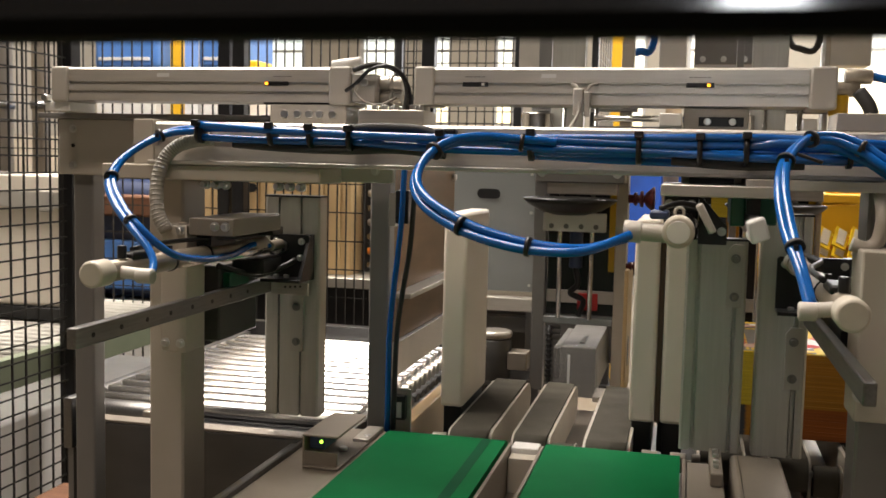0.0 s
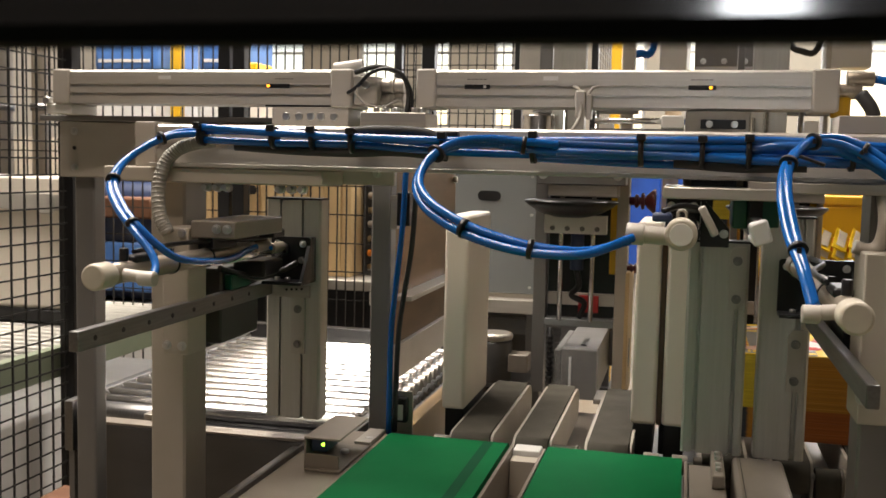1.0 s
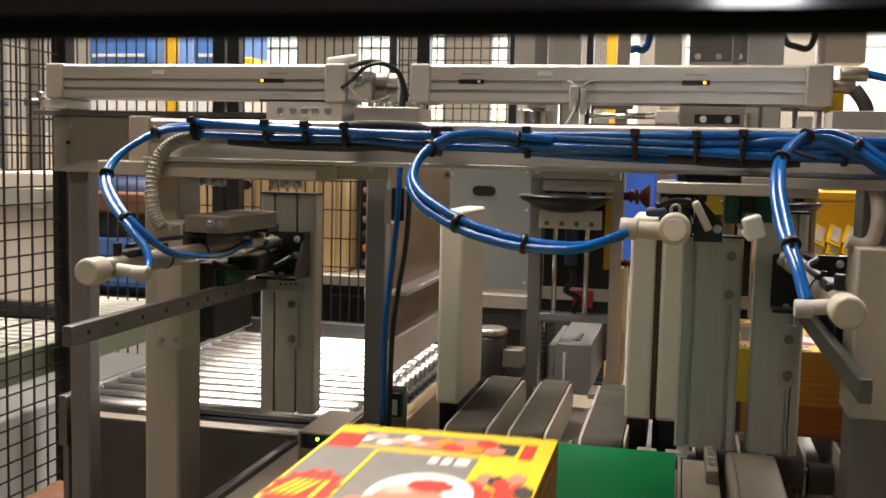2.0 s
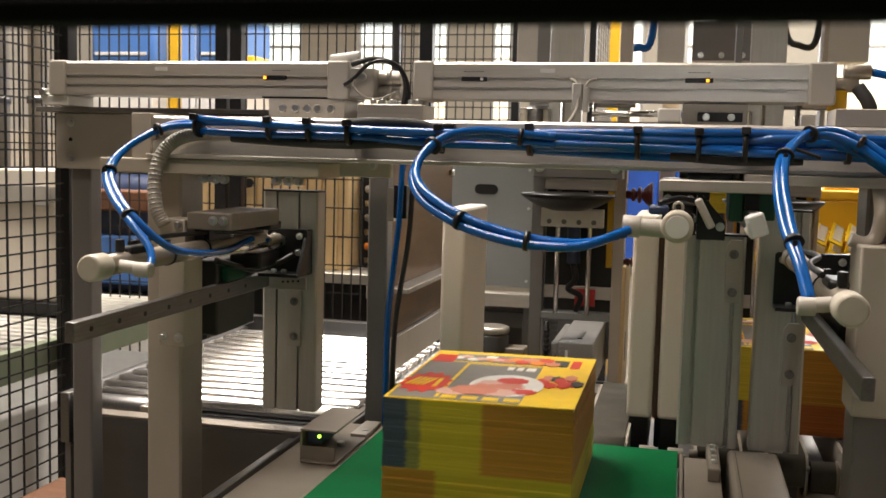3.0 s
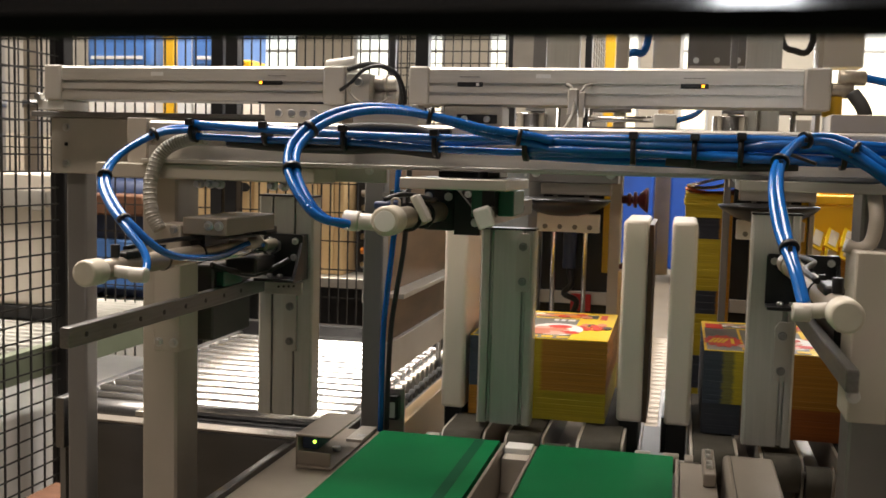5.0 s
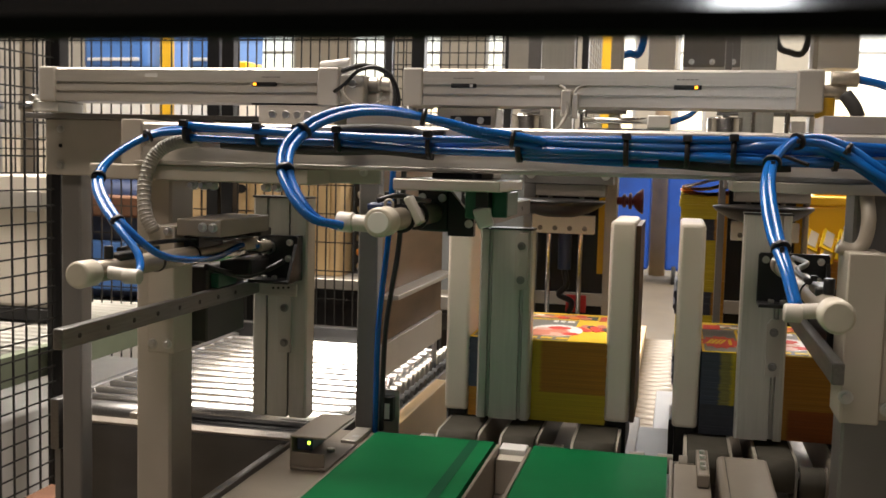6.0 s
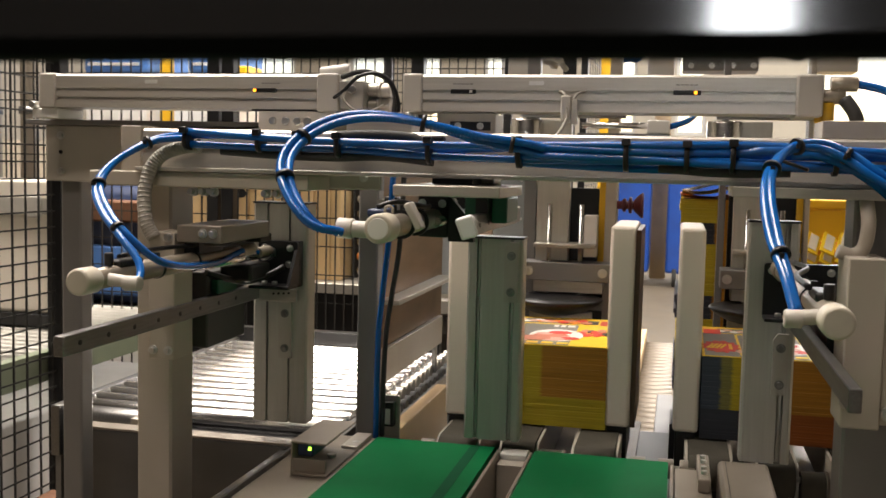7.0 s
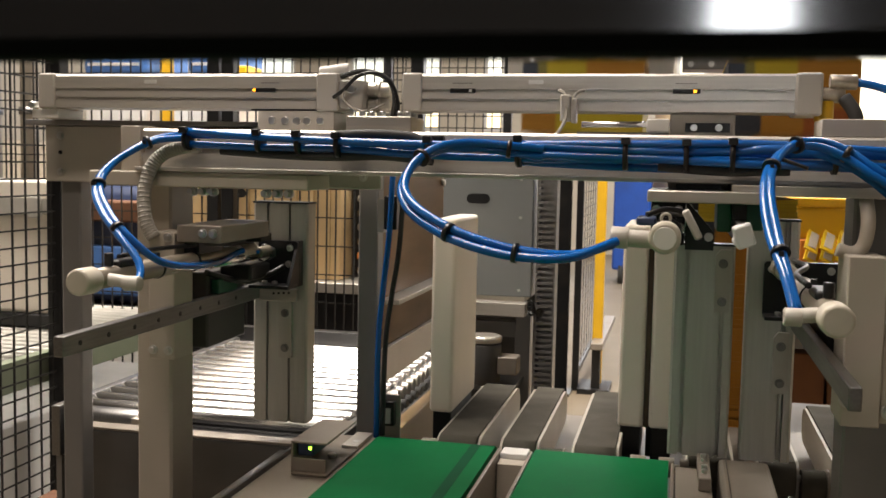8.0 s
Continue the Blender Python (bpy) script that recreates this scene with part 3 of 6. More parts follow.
def narrow_conveyor(x0, x1, first):
    g = thing("strip_conveyor", ((x0 + x1) / 2, 1.6, 0.84), "narrow grey belt strip with scuffed cream side cheeks", "conveyor", "grey belt strips")
    part("belt", round_belt(B(), x0, x1, 1.437, 1.852, 0.90, 0.948, 10), GREY_BELT, g)
    for x in (x0 - 0.0052, x1 + 0.0005):
        c = B()
        round_belt(c, x, x + 0.0045, 1.445, 1.848, 0.885, 0.9455, 8)
        part("cheek", c, CREAM, g, "cream side cheek")
    part("bed", box(B(), x0 + 0.006, x1 - 0.006, 1.47, 1.82, 0.8405, 0.8995), DARK_PANEL, g)
    if first:
        part("idler", rod(B(), (x1 + 0.007, 1.455, 0.918), (x1 + 0.040, 1.455, 0.918), 0.022, 20, 0.001), GREY_BELT, g)
        part("idler_rim", rod(B(), (x1 + 0.040, 1.455, 0.918), (x1 + 0.044, 1.455, 0.918), 0.024, 20, 0.001), CHEEK, g)
    return g


green_conveyor(-0.417, -0.240, True)
green_conveyor(-0.182, 0.004, False)
for off in (0.0, 0.365):
    narrow_conveyor(-0.333 + off, -0.276 + off, False)
    narrow_conveyor(-0.236 + off, -0.188 + off, True)
    narrow_conveyor(-0.130 + off, -0.072 + off, False)


def belt_fittings():
    u = thing("belt_table", (0.05, 1.7, 0.0), "brown sheet metal base under the grey belt strips", "machine base")
    part("top_sheet", box(B(), -0.41, 0.42, 1.428, 1.90, 0.826, 0.83), CHEEK, u)
    part("front_sheet", box(B(), -0.41, 0.42, 1.43, 1.45, 0.0, 0.8258), DARK_PANEL, u)
    part("back_sheet", box(B(), -0.41, 0.42, 1.87, 1.89, 0.0, 0.8258), DARK_PANEL, u)
    t = thing("gap_tray", (-0.21, 1.2, 0.84), "cream folded metal tray with a bright screw between the belts", "tray")
    part("floor_plate", box(B(), -0.231, -0.193, 0.4, 1.40, 0.8805, 0.886), CHEEK, t)
    part("end_block", box(B(), -0.2315, -0.1925, 1.40, 1.432, 0.886, 0.944, 0.002), WHITE_PLASTIC, t)
    part("end_plate", box(B(), -0.231, -0.193, 1.372, 1.399, 0.886, 0.936, 0.001), CREAM, t)
    part("leg", box(B(), -0.225, -0.20, 0.6, 0.64, 0.0, 0.8804), DARK_PANEL, t)
    s = B()
    rod(s, (-0.208, 1.25, 0.886), (-0.208, 1.25, 0.897), 0.006, 14, 0.001)
    rod(s, (-0.225, 1.225, 0.89), (-0.203, 1.24, 0.89), 0.0025, 8)
    part("screw", s, BOLT, t)
    r = thing("belt_edge_plate", (0.04, 1.3, 0.84), "cream edge plate with bolts and bearing blocks beside the belt", "edge plate")
    part("plate", box(B(), 0.013, 0.060, 0.5, 1.405, 0.84, 0.944, 0.002), CHEEK, r)
    part("bearing", box(B(), 0.042, 0.058, 1.30, 1.42, 0.9445, 0.962, 0.002), CHEEK, r)
    for y in (1.325, 1.345, 1.375, 1.398):
        part("bolt", rod(B(), (0.050, y, 0.9615), (0.050, y, 0.967), 0.004, 12, 0.0008), BOLT, r)
    part("leg", box(B(), 0.02, 0.05, 0.7, 0.74, 0.0, 0.84), DARK_PANEL, r)
    e = thing("drive_cover", (0.11, 1.3, 0.86), "cream drive cover with a steel shaft and idlers", "cover")
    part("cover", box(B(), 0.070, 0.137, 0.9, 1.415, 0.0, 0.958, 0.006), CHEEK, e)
    part("cover_seam", box(B(), 0.0795, 0.0805, 0.92, 1.41, 0.9582, 0.9586), BLACK, e)
    part("shaft", rod(B(), (0.1375, 1.39, 0.895), (0.32, 1.39, 0.895), 0.010, 18), STEEL, e)
    for x in (-0.36, -0.05, -0.01, 0.02):
        part("idler", rod(B(), (x, 1.452, 0.928), (x + 0.022, 1.452, 0.928), 0.014, 18, 0.001), CHEEK, e)
    part("idler_shaft", rod(B(), (-0.40, 1.452, 0.928), (0.42, 1.452, 0.928), 0.005, 12), STEEL, e)
    # side deck with the light barrier
    d = thing("side_deck", (-0.47, 1.2, 0.84), "cream side deck of the belt with slotted holes", "deck")
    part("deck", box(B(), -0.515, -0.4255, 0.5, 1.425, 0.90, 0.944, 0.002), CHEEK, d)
    part("skirt", box(B(), -0.52, -0.5155, 0.5, 1.425, 0.0, 0.95, 0.001), DARK_PANEL, d)
    part("rail", box(B(), -0.575, -0.545, 0.5, 1.42, 0.88, 0.915, 0.003), STEEL_DARK, d)
    part("bracket", box(B(), -0.545, -0.52, 0.9, 0.94, 0.885, 0.91), STEEL_DARK, d)
    u = thing("light_barrier", (-0.455, 1.27, 0.944), "bent steel bracket holding a small sensor with a green lamp", "sensor")
    b = B()
    box(b, -0.480, -0.430, 1.222, 1.345, 0.985, 0.988, 0.001)
    box(b, -0.480, -0.477, 1.222, 1.345, 0.9445, 0.9849, 0.001)
    box(b, -0.477, -0.428, 1.215, 1.345, 0.9445, 0.9475, 0.001)
    box(b, -0.477, -0.432, 1.2225, 1.2255, 0.9476, 0.9655, 0.0005)
    part("bracket", b, CHEEK, u)
    s = part("sensor_body", box(B(), -0.474, -0.452, 1.232, 1.29, 0.966, 0.9849, 0.002), NAVY, u)
    part("lamp", rod(B(), (-0.4565, 1.2305, 0.977), (-0.4565, 1.2325, 0.977), 0.0021, 12), GREEN_LED, s)
    for x, y in ((-0.437, 1.37), (-0.45, 1.30)):
        part("screw", rod(B(), (x, y, 0.944), (x, y, 0.952), 0.006, 14, 0.001), BOLT, u)
    part("strip", box(B(), -0.452, -0.428, 1.346, 1.42, 0.9448, 0.9515, 0.001), STEEL, u)
    w = thing("light_barrier", (-0.42, 1.46, 0.93), "small grey receiver on a plate with a white sticker", "sensor")
    part("plate", box(B(), -0.436, -0.402, 1.478, 1.482, 0.84, 0.998, 0.001), STEEL, w)
    part("receiver", box(B(), -0.428, -0.408, 1.462, 1.4778, 0.952, 0.99, 0.002), BLACK, w)
    part("sticker", box(B(), -0.425, -0.413, 1.4613, 1.4619, 0.956, 0.98), WHITE_PLASTIC, w)


belt_fittings()


# ---- roller table with side sheet ----
def roller_table():
    r = thing("roller_conveyor", (-0.78, 1.85, 0), "bright steel roller conveyor with a dark front sheet", "conveyor")
    for k in range(14):
        y = 1.515 + k * 0.0465
        part("roller", rod(B(), (-0.975, y, 0.927), (-0.505, y, 0.927), 0.0180, 32, 0.0015), CHROME, r)
    part("front_roller", rod(B(), (-0.93, 1.466, 0.925), (-0.80, 1.466, 0.925), 0.020, 24, 0.002), STEEL_DARK, r)
    part("sheet_lip", box(B(), -0.925, -0.50, 1.415, 1.445, 0.9212, 0.9255, 0.001), CHEEK, r)
    part("inner_sheet", box(B(), -0.96, -0.51, 1.4455, 1.49, 0.87, 0.915, 0.001), BLACK, r)
    part("side_rail", box(B(), -0.992, -0.9755, 1.45, 2.18, 0.86, 0.945, 0.002), STEEL_DARK, r)
    part("side_rail", box(B(), -0.5045, -0.485, 1.45, 2.18, 0.86, 0.935, 0.002), STEEL_DARK, r)
    part("front_sheet", box(B(), -0.925, -0.528, 1.415, 1.432, 0.62, 0.921, 0.003), DARK_PANEL, r, "dark grey front sheet")
    part("tail_plate", box(B(), -0.99, -0.50, 2.15, 2.18, 0.80, 0.97, 0.002), BLACK, r)
    for x in (-0.99, -0.54):
        for y in (1.46, 2.1):
            part("leg", box(B(), x, x + 0.04, y, y + 0.04, 0, 0.86), GREY_PAINT, r)
    part("underside", box(B(), -0.98, -0.51, 1.46, 2.14, 0.60, 0.86), BLACK, r)
    part("sheet_bolt", bolt(B(), (-0.935, 1.415, 0.845), "y", 0.003), BOLT, r)
    st = thing("stop_bracket", (-0.79, 1.42, 0.92), "small steel stop with a dark red block", "bracket")
    part("arm", box(B(), -0.80, -0.785, 1.37, 1.50, 0.948, 0.957, 0.002), STEEL, st)
    part("block", box(B(), -0.802, -0.776, 1.5005, 1.52, 0.9495, 0.966, 0.002), RED, st)
    part("stem", rod(B(), (-0.792, 1.424, 0.92), (-0.792, 1.424, 0.9485), 0.006, 12), STEEL, st)
    wr = thing("wheel_rail", (-0.47, 1.85, 0.915), "rail of small skate wheels along the roller table", "wheel rail")
    part("rail", box(B(), -0.4845, -0.436, 1.52, 2.18, 0.915, 0.934, 0.001), STEEL_DARK, wr)
    for k in range(19):
        y = 1.545 + k * 0.034
        part("wheel", rod(B(), (-0.474, y, 0.946), (-0.460, y, 0.946), 0.0115, 16, 0.001), STEEL, wr)
        part("wheel", rod(B(), (-0.452, y + 0.016, 0.936), (-0.440, y + 0.016, 0.936), 0.0115, 14, 0.001), RUBBER, wr)
    sh = thing("side_sheet", (-0.44, 1.75, 0.99), "tall stainless guide sheet with a painted brown reflection and a ledge", "guide sheet")
    part("sheet", box(B(), -0.462, -0.456, 1.545, 1.975, 1.0, 1.347, 0.001), STAINLESS, sh)
    part("ledge", box(B(), -0.4555, -0.425, 1.545, 1.95, 1.128, 1.136, 0.001), STEEL, sh)
    part("lower_sheet", box(B(), -0.4555, -0.447, 1.545, 1.95, 1.0, 1.055, 0.001), STEEL, sh)
    part("bolt", rod(B(), (-0.4555, 1.955, 1.318), (-0.448, 1.955, 1.318), 0.006, 12), BOLT, sh)
    for y in (1.56, 1.93):
        part("stay", box(B(), -0.4625, -0.4565, y, y + 0.02, 0.93, 0.9995), STEEL_DARK, sh)
    bd = solo("kick_board", box(B(), -0.4355, -0.412, 1.50, 1.86, 0.84, 0.935, 0.002), RAW_BOARD, "tan wooden kick board under the skate wheels", "board")
    c = thing("cable_run", (-0.42, 1.45, 0.9), "blue hose and black cable with a black junction box", "cable run")
    part("hose", sweep(B(), smooth_line([(-0.402, 1.44, 1.40), (-0.409, 1.44, 1.336), (-0.413, 1.44, 1.252), (-0.423, 1.44, 1.15), (-0.428, 1.44, 1.081), (-0.429, 1.44, 0.94)], 6), 0.0045, 10), HOSE, c)
    part("cable", sweep(B(), smooth_line([(-0.394, 1.45, 1.40), (-0.396, 1.45, 1.30), (-0.401, 1.45, 1.22), (-0.412, 1.452, 1.15), (-0.420, 1.452, 1.08), (-0.423, 1.452, 0.94)], 6), 0.004, 8), RUBBER, c)
    part("junction_box", box(B(), -0.424, -0.404, 1.445, 1.47, 1.255, 1.305, 0.002), BLACK, c)
    part("clip", box(B(), -0.435, -0.4245, 1.45, 1.465, 1.25, 1.30), STEEL, c)


roller_table()


# ---- side fences of white plastic ----
def side_fence(x0, y1=1.735, label="tall white polyethylene side fence with rounded edges"):
    f = thing("side_fence", (x0 + 0.019, 1.64, 0.95), label, "guide fence", "white side fences")
    part("board", box(B(), x0, x0 + 0.038, 1.55, y1, 0.957, 1.268, 0.006, 3), HDPE, f)
    part("foot", box(B(), x0 + 0.004, x0 + 0.034, 1.56, y1 - 0.01, 0.90, 0.9568, 0.002), BLACK, f)
    part("back_plate", box(B(), x0 + 0.012, x0 + 0.026, y1, y1 + 0.012, 0.90, 1.25, 0.001), PHENOLIC, f, "dark brown backing board")
    return f


F1, F2, F3, F4 = side_fence(-0.374), side_fence(-0.0750), side_fence(-0.0285), side_fence(0.292)


part("lining", box(B(), -0.0368, -0.0290, 1.556, 1.735, 0.957, 1.262, 0.001), PHENOLIC, F2, "dark brown lining board")
# black filler added to darken the gap between the two fence feet
part("dark_gap_filler", box(B(), -0.0330, -0.0247, 1.60, 1.70, 0.90, 0.9565), BLACK, F3)


# ---- cylinders and pushers ----
def air_cylinder(cx, cz, y0, elbow_dx, label):
    a = thing("air_cylinder", (cx, y0 + 0.2, cz - 0.02), label, "air cylinder", "air cylinders")
    part("barrel", rod(B(), (cx, y0 + 0.028, cz), (cx, 1.33, cz), 0.0115, 24, 0.001), BARREL, a)
    part("end_cap", rod(B(), (cx, y0, cz), (cx, y0 + 0.03, cz), 0.0142, 28, 0.003), CAP, a, "aged white plastic end cap")
    part("nose", rod(B(), (cx, 1.30, cz), (cx, 1.345, cz), 0.0135, 20, 0.002), BARREL, a)
    b = B()
    rod(b, (cx, y0 + 0.045, cz), (cx + elbow_dx, y0 + 0.045, cz - 0.004), 0.0068, 18, 0.0015)
    rod(b, (cx + elbow_dx * 0.6, y0 + 0.045, cz - 0.004), (cx + elbow_dx, y0 + 0.045, cz - 0.004), 0.0082, 18, 0.0015)
    part("elbow", b, PLASTIC, a, "pale plastic flow elbow")
    b = B()
    rod(b, (cx, y0 + 0.06, cz + 0.012), (cx, y0 + 0.06, cz + 0.026), 0.005, 12, 0.001)
    box(b, cx - 0.010, cx + 0.008, y0 + 0.07, y0 + 0.12, cz + 0.008, cz + 0.017, 0.003)
    part("valve", b, BLACK, a)
    for k, y in enumerate((y0 + 0.16, y0 + 0.25)):
        b = B()
        rod(b, (cx, y, cz), (cx, y + 0.004, cz), 0.0128, 20)
        box(b, cx - 0.003, cx + 0.003, y, y + 0.005, cz + 0.011, cz + 0.018)
        part("tie", b, BLACK, a)
    part("lead", sweep(B(), smooth_line([(cx - 0.012, y0 + 0.1, cz + 0.018), (cx - 0.014, y0 + 0.18, cz + 0.02), (cx + 0.004, y0 + 0.26, cz + 0.02), (cx + 0.012, y0 + 0.34, cz + 0.016), (cx + 0.008, y0 + 0.42, cz + 0.014)], 5), 0.003, 8), BLACK, a)
    return a


def pusher(x0, x1, z1, slots, bracket, rail_x, rail_z, rail_y0, rod_at, tab, label):
    """slots: (centre, width) across the front; bracket: x0, x1, z0, z1 of the black plate; tab: x, z0, z1."""
    p = thing("pusher", ((x0 + x1) / 2, 1.43, 0.957), label, "pusher", "pushers")
    pts = [(x0, 1.423), (x0 + 0.003, 1.42)]
    for c, w in slots:
        pts += [(c - w / 2, 1.42), (c - w / 2, 1.430), (c + w / 2, 1.430), (c + w / 2, 1.42)]
    pts += [(x1 - 0.003, 1.42), (x1, 1.423), (x1, 1.452), (x0, 1.452)]
    part("profile", prism(B(), pts, "z", 0.957, z1), ALU_Z, p, "upright aluminium profile with dark slots")
    part("profile_cap", box(B(), x0 - 0.001, x1 + 0.001, 1.419, 1.453, z1 + 0.0002, z1 + 0.003), BLACK, p)
    for c, w in slots:
        part("slot_insert", box(B(), c - w * 0.2, c + w * 0.2, 1.4235, 1.4298, 0.96, z1 - 0.002), ALU_Z, p)
    tx, t0, t1 = tab
    plate = part("tab", prism(B(), [(tx - 0.010, t0), (tx + 0.010, t0), (tx + 0.010, t1), (tx - 0.004, t1), (tx - 0.010, t1 - 0.008)], "y", 1.4125, 1.4198), PLASTIC, p)
    bolts(plate, [(tx, 1.4125, z) for z in (t0 + 0.015, t1 - 0.019)], "y", 0.0042, 0.004, STEEL_DARK)
    bx0, bx1, bz0, bz1 = bracket
    b = B()
    prism(b, [(bx0, bz0 + 0.003), (bx0 + 0.003, bz0), (bx1 - 0.003, bz0), (bx1, bz0 + 0.003), (bx1, bz1 - 0.003), (bx1 - 0.003, bz1), (bx0 + 0.003, bz1), (bx0, bz1 - 0.003)], "y", 1.397, 1.405)
    box(b, bx1 - 0.012, bx1, 1.405, 1.4195, bz0, bz1, 0.001)
    box(b, bx0, bx1, 1.36, 1.397, bz0, bz0 + 0.005, 0.001)
    prism(b, [(1.397, bz0 + 0.005), (1.365, bz0 + 0.005), (1.397, bz1 - 0.012)], "x", bx1 - 0.005, bx1)
    plate = part("angle_bracket", b, BLACK, p, "black angle bracket with a gusset")
    bolts(plate, [(bx0 + 0.010, 1.397, bz1 - 0.010), (bx1 - 0.012, 1.397, bz1 - 0.010), (bx1 - 0.014, 1.397, (bz0 + bz1) / 2)], "y", 0.0035, 0.004)
    for x in (bx0 + 0.018, bx0 + 0.034):
        part("bolt", rod(B(), (x, 1.378, bz0 + 0.005), (x, 1.378, bz0 + 0.010), 0.0042, 12, 0.0008), BOLT, plate)
    cx, cz = rod_at
    part("piston_rod", rod(B(), (cx, 1.20, cz), (cx, 1.396, cz), 0.006, 14), CHROME, p)
    part("rod_nut", rod(B(), (cx, 1.376, cz), (cx, 1.3968, cz), 0.011, 6), BOLT, p)
    rl = part("rail", box(B(), rail_x - 0.006, rail_x + 0.006, rail_y0, 1.4195, rail_z - 0.011, rail_z + 0.011, 0.0015), STEEL_DARK, p, "worn drilled steel guide rail")
    for k in range(int((1.40 - rail_y0) / 0.055)):
        y = rail_y0 + 0.03 + k * 0.055
        part("rail_hole", rod(B(), (rail_x + 0.0055, y, rail_z), (rail_x + 0.0066, y, rail_z), 0.003, 10), BLACK, rl)
    return p


air_cylinder(-0.593, 1.225, 0.915, 0.046, "dusty air cylinder with a white end cap and blue hose")
air_cylinder(0.134, 1.232, 0.865, -0.038, "dusty air cylinder with a white end cap and black ties")
L_PUSH = pusher(-0.621, -0.534, 1.290, ((-0.597, 0.005), (-0.562, 0.0045)), (-0.603, -0.541, 1.168, 1.236), -0.612, 1.158, 0.91, (-0.585, 1.218), (-0.5665, 1.058, 1.145), "standing aluminium pusher plate on a drilled steel rail")
R_PUSH = pusher(0.098, 0.164, 1.286, ((0.148, 0.008),), (0.118, 0.214, 1.160, 1.234), 0.163, 1.153, 0.94, (0.146, 1.218), (0.1455, 1.053, 1.137), "standing aluminium pusher plate on a steel rail")
C_PUSH = pusher(0.001, 0.082, 1.25, ((0.018, 0.006), (0.067, 0.006)), (-0.026, 0.030, 1.262, 1.312), 0.070, 1.287, 1.09, (0.006, 1.284), (0.066, 1.160, 1.246), "standing aluminium pusher plate carried by the sliding carriage")
wrap = B()
for k in range(5):
    box(wrap, -0.010 + 0.001 * k, 0.010 - 0.0012 * k, -0.005, 0.004, -0.013, 0.012 - 0.001 * k, 0.003, 2, pose(0.070, 1.076 + 0.007 * k, 1.287, 8 * (-1) ** k, 12 * k - 20, 9 - 5 * k))
part("rail_wrap", wrap, FILM_CLEAR, C_PUSH, "crumpled clear plastic wrap on the rail end")
# drilled plate where the left rail meets its pusher
plate = part("rail_plate", box(B(), -0.6055, -0.546, 1.4065, 1.4124, 1.144, 1.163, 0.001), STEEL, L_PUSH)
for k in range(4):
    part("rail_hole", rod(B(), (-0.582 + 0.008 * k, 1.4052, 1.156 + 0.0006 * k), (-0.582 + 0.008 * k, 1.407, 1.156 + 0.0006 * k), 0.0018, 8), BLACK, plate)


def leg_brackets():
    b = thing("cylinder_mount", (-0.62, 1.17, 1.10), "cream mounting plates clamping cylinder and rail to the leg", "bracket")
    part("side_plate", box(B(), -0.645, -0.609, 1.15, 1.1995, 1.10, 1.262, 0.002), CREAM, b)
    part("top_plate", box(B(), -0.606, -0.545, 1.15, 1.30, 1.250, 1.272, 0.002), CHEEK, b)
    part("guide_block", box(B(), -0.660, -0.6185, 1.262, 1.385, 1.095, 1.20, 0.003), DARK_PANEL, b)
    part("green_block", box(B(), -0.6182, -0.606, 1.27, 1.33, 1.1695, 1.190, 0.002), GREEN_PLATE, b)
    bolts(b, [(x, 1.150, z) for x, z in ((-0.617, 1.255), (-0.617, 1.112), (-0.638, 1.112), (-0.57, 1.262), (-0.556, 1.262))], "y", 0.004, 0.006)
    part("clamp", box(B(), -0.6085, -0.560, 1.305, 1.345, 1.2405, 1.252, 0.002), BLACK, b, "black clamp with bright screws")
    for x in (-0.598, -0.574):
        part("screw", rod(B(), (x, 1.318, 1.2518), (x, 1.318, 1.258), 0.0045, 14, 0.001), BOLT, b)
    part("valve_body", box(B(), -0.620, -0.572, 1.30, 1.37, 1.185, 1.208, 0.004), BLACK, b)
    part("lead", sweep(B(), smooth_line([(-0.62, 1.26, 1.20), (-0.605, 1.29, 1.19), (-0.59, 1.33, 1.182), (-0.57, 1.36, 1.19), (-0.556, 1.38, 1.20)], 5), 0.0045, 8), BLACK, b)
    part("saddle", box(B(), -0.6055, -0.585, 1.17, 1.24, 1.234, 1.2498), BLACK, b)
    r = thing("cylinder_mount", (0.2, 1.15, 1.10), "cream mounting plates clamping cylinder and rail to the leg", "bracket")
    part("side_plate", box(B(), 0.176, 0.2145, 1.10, 1.1695, 1.09, 1.268, 0.002), CREAM, r)
    part("guide_block", box(B(), 0.1735, 0.189, 1.20, 1.36, 1.14, 1.20, 0.003), BLACK, r)
    bolts(r, [(x, 1.10, z) for x, z in ((0.222, 1.25), (0.222, 1.108), (0.181, 1.118))], "y", 0.005, 0.007)
    part("edge_strip", box(B(), 0.2147, 0.226, 1.104, 1.1695, 1.095, 1.265, 0.001), CREAM, r)
    part("curved_arm", sweep(B(), smooth_line([(0.17, 1.14, 1.272), (0.185, 1.14, 1.268), (0.196, 1.14, 1.276), (0.2, 1.14, 1.30), (0.2, 1.16, 1.325)], 5), 0.0075, 12), CREAM, r)


leg_brackets()


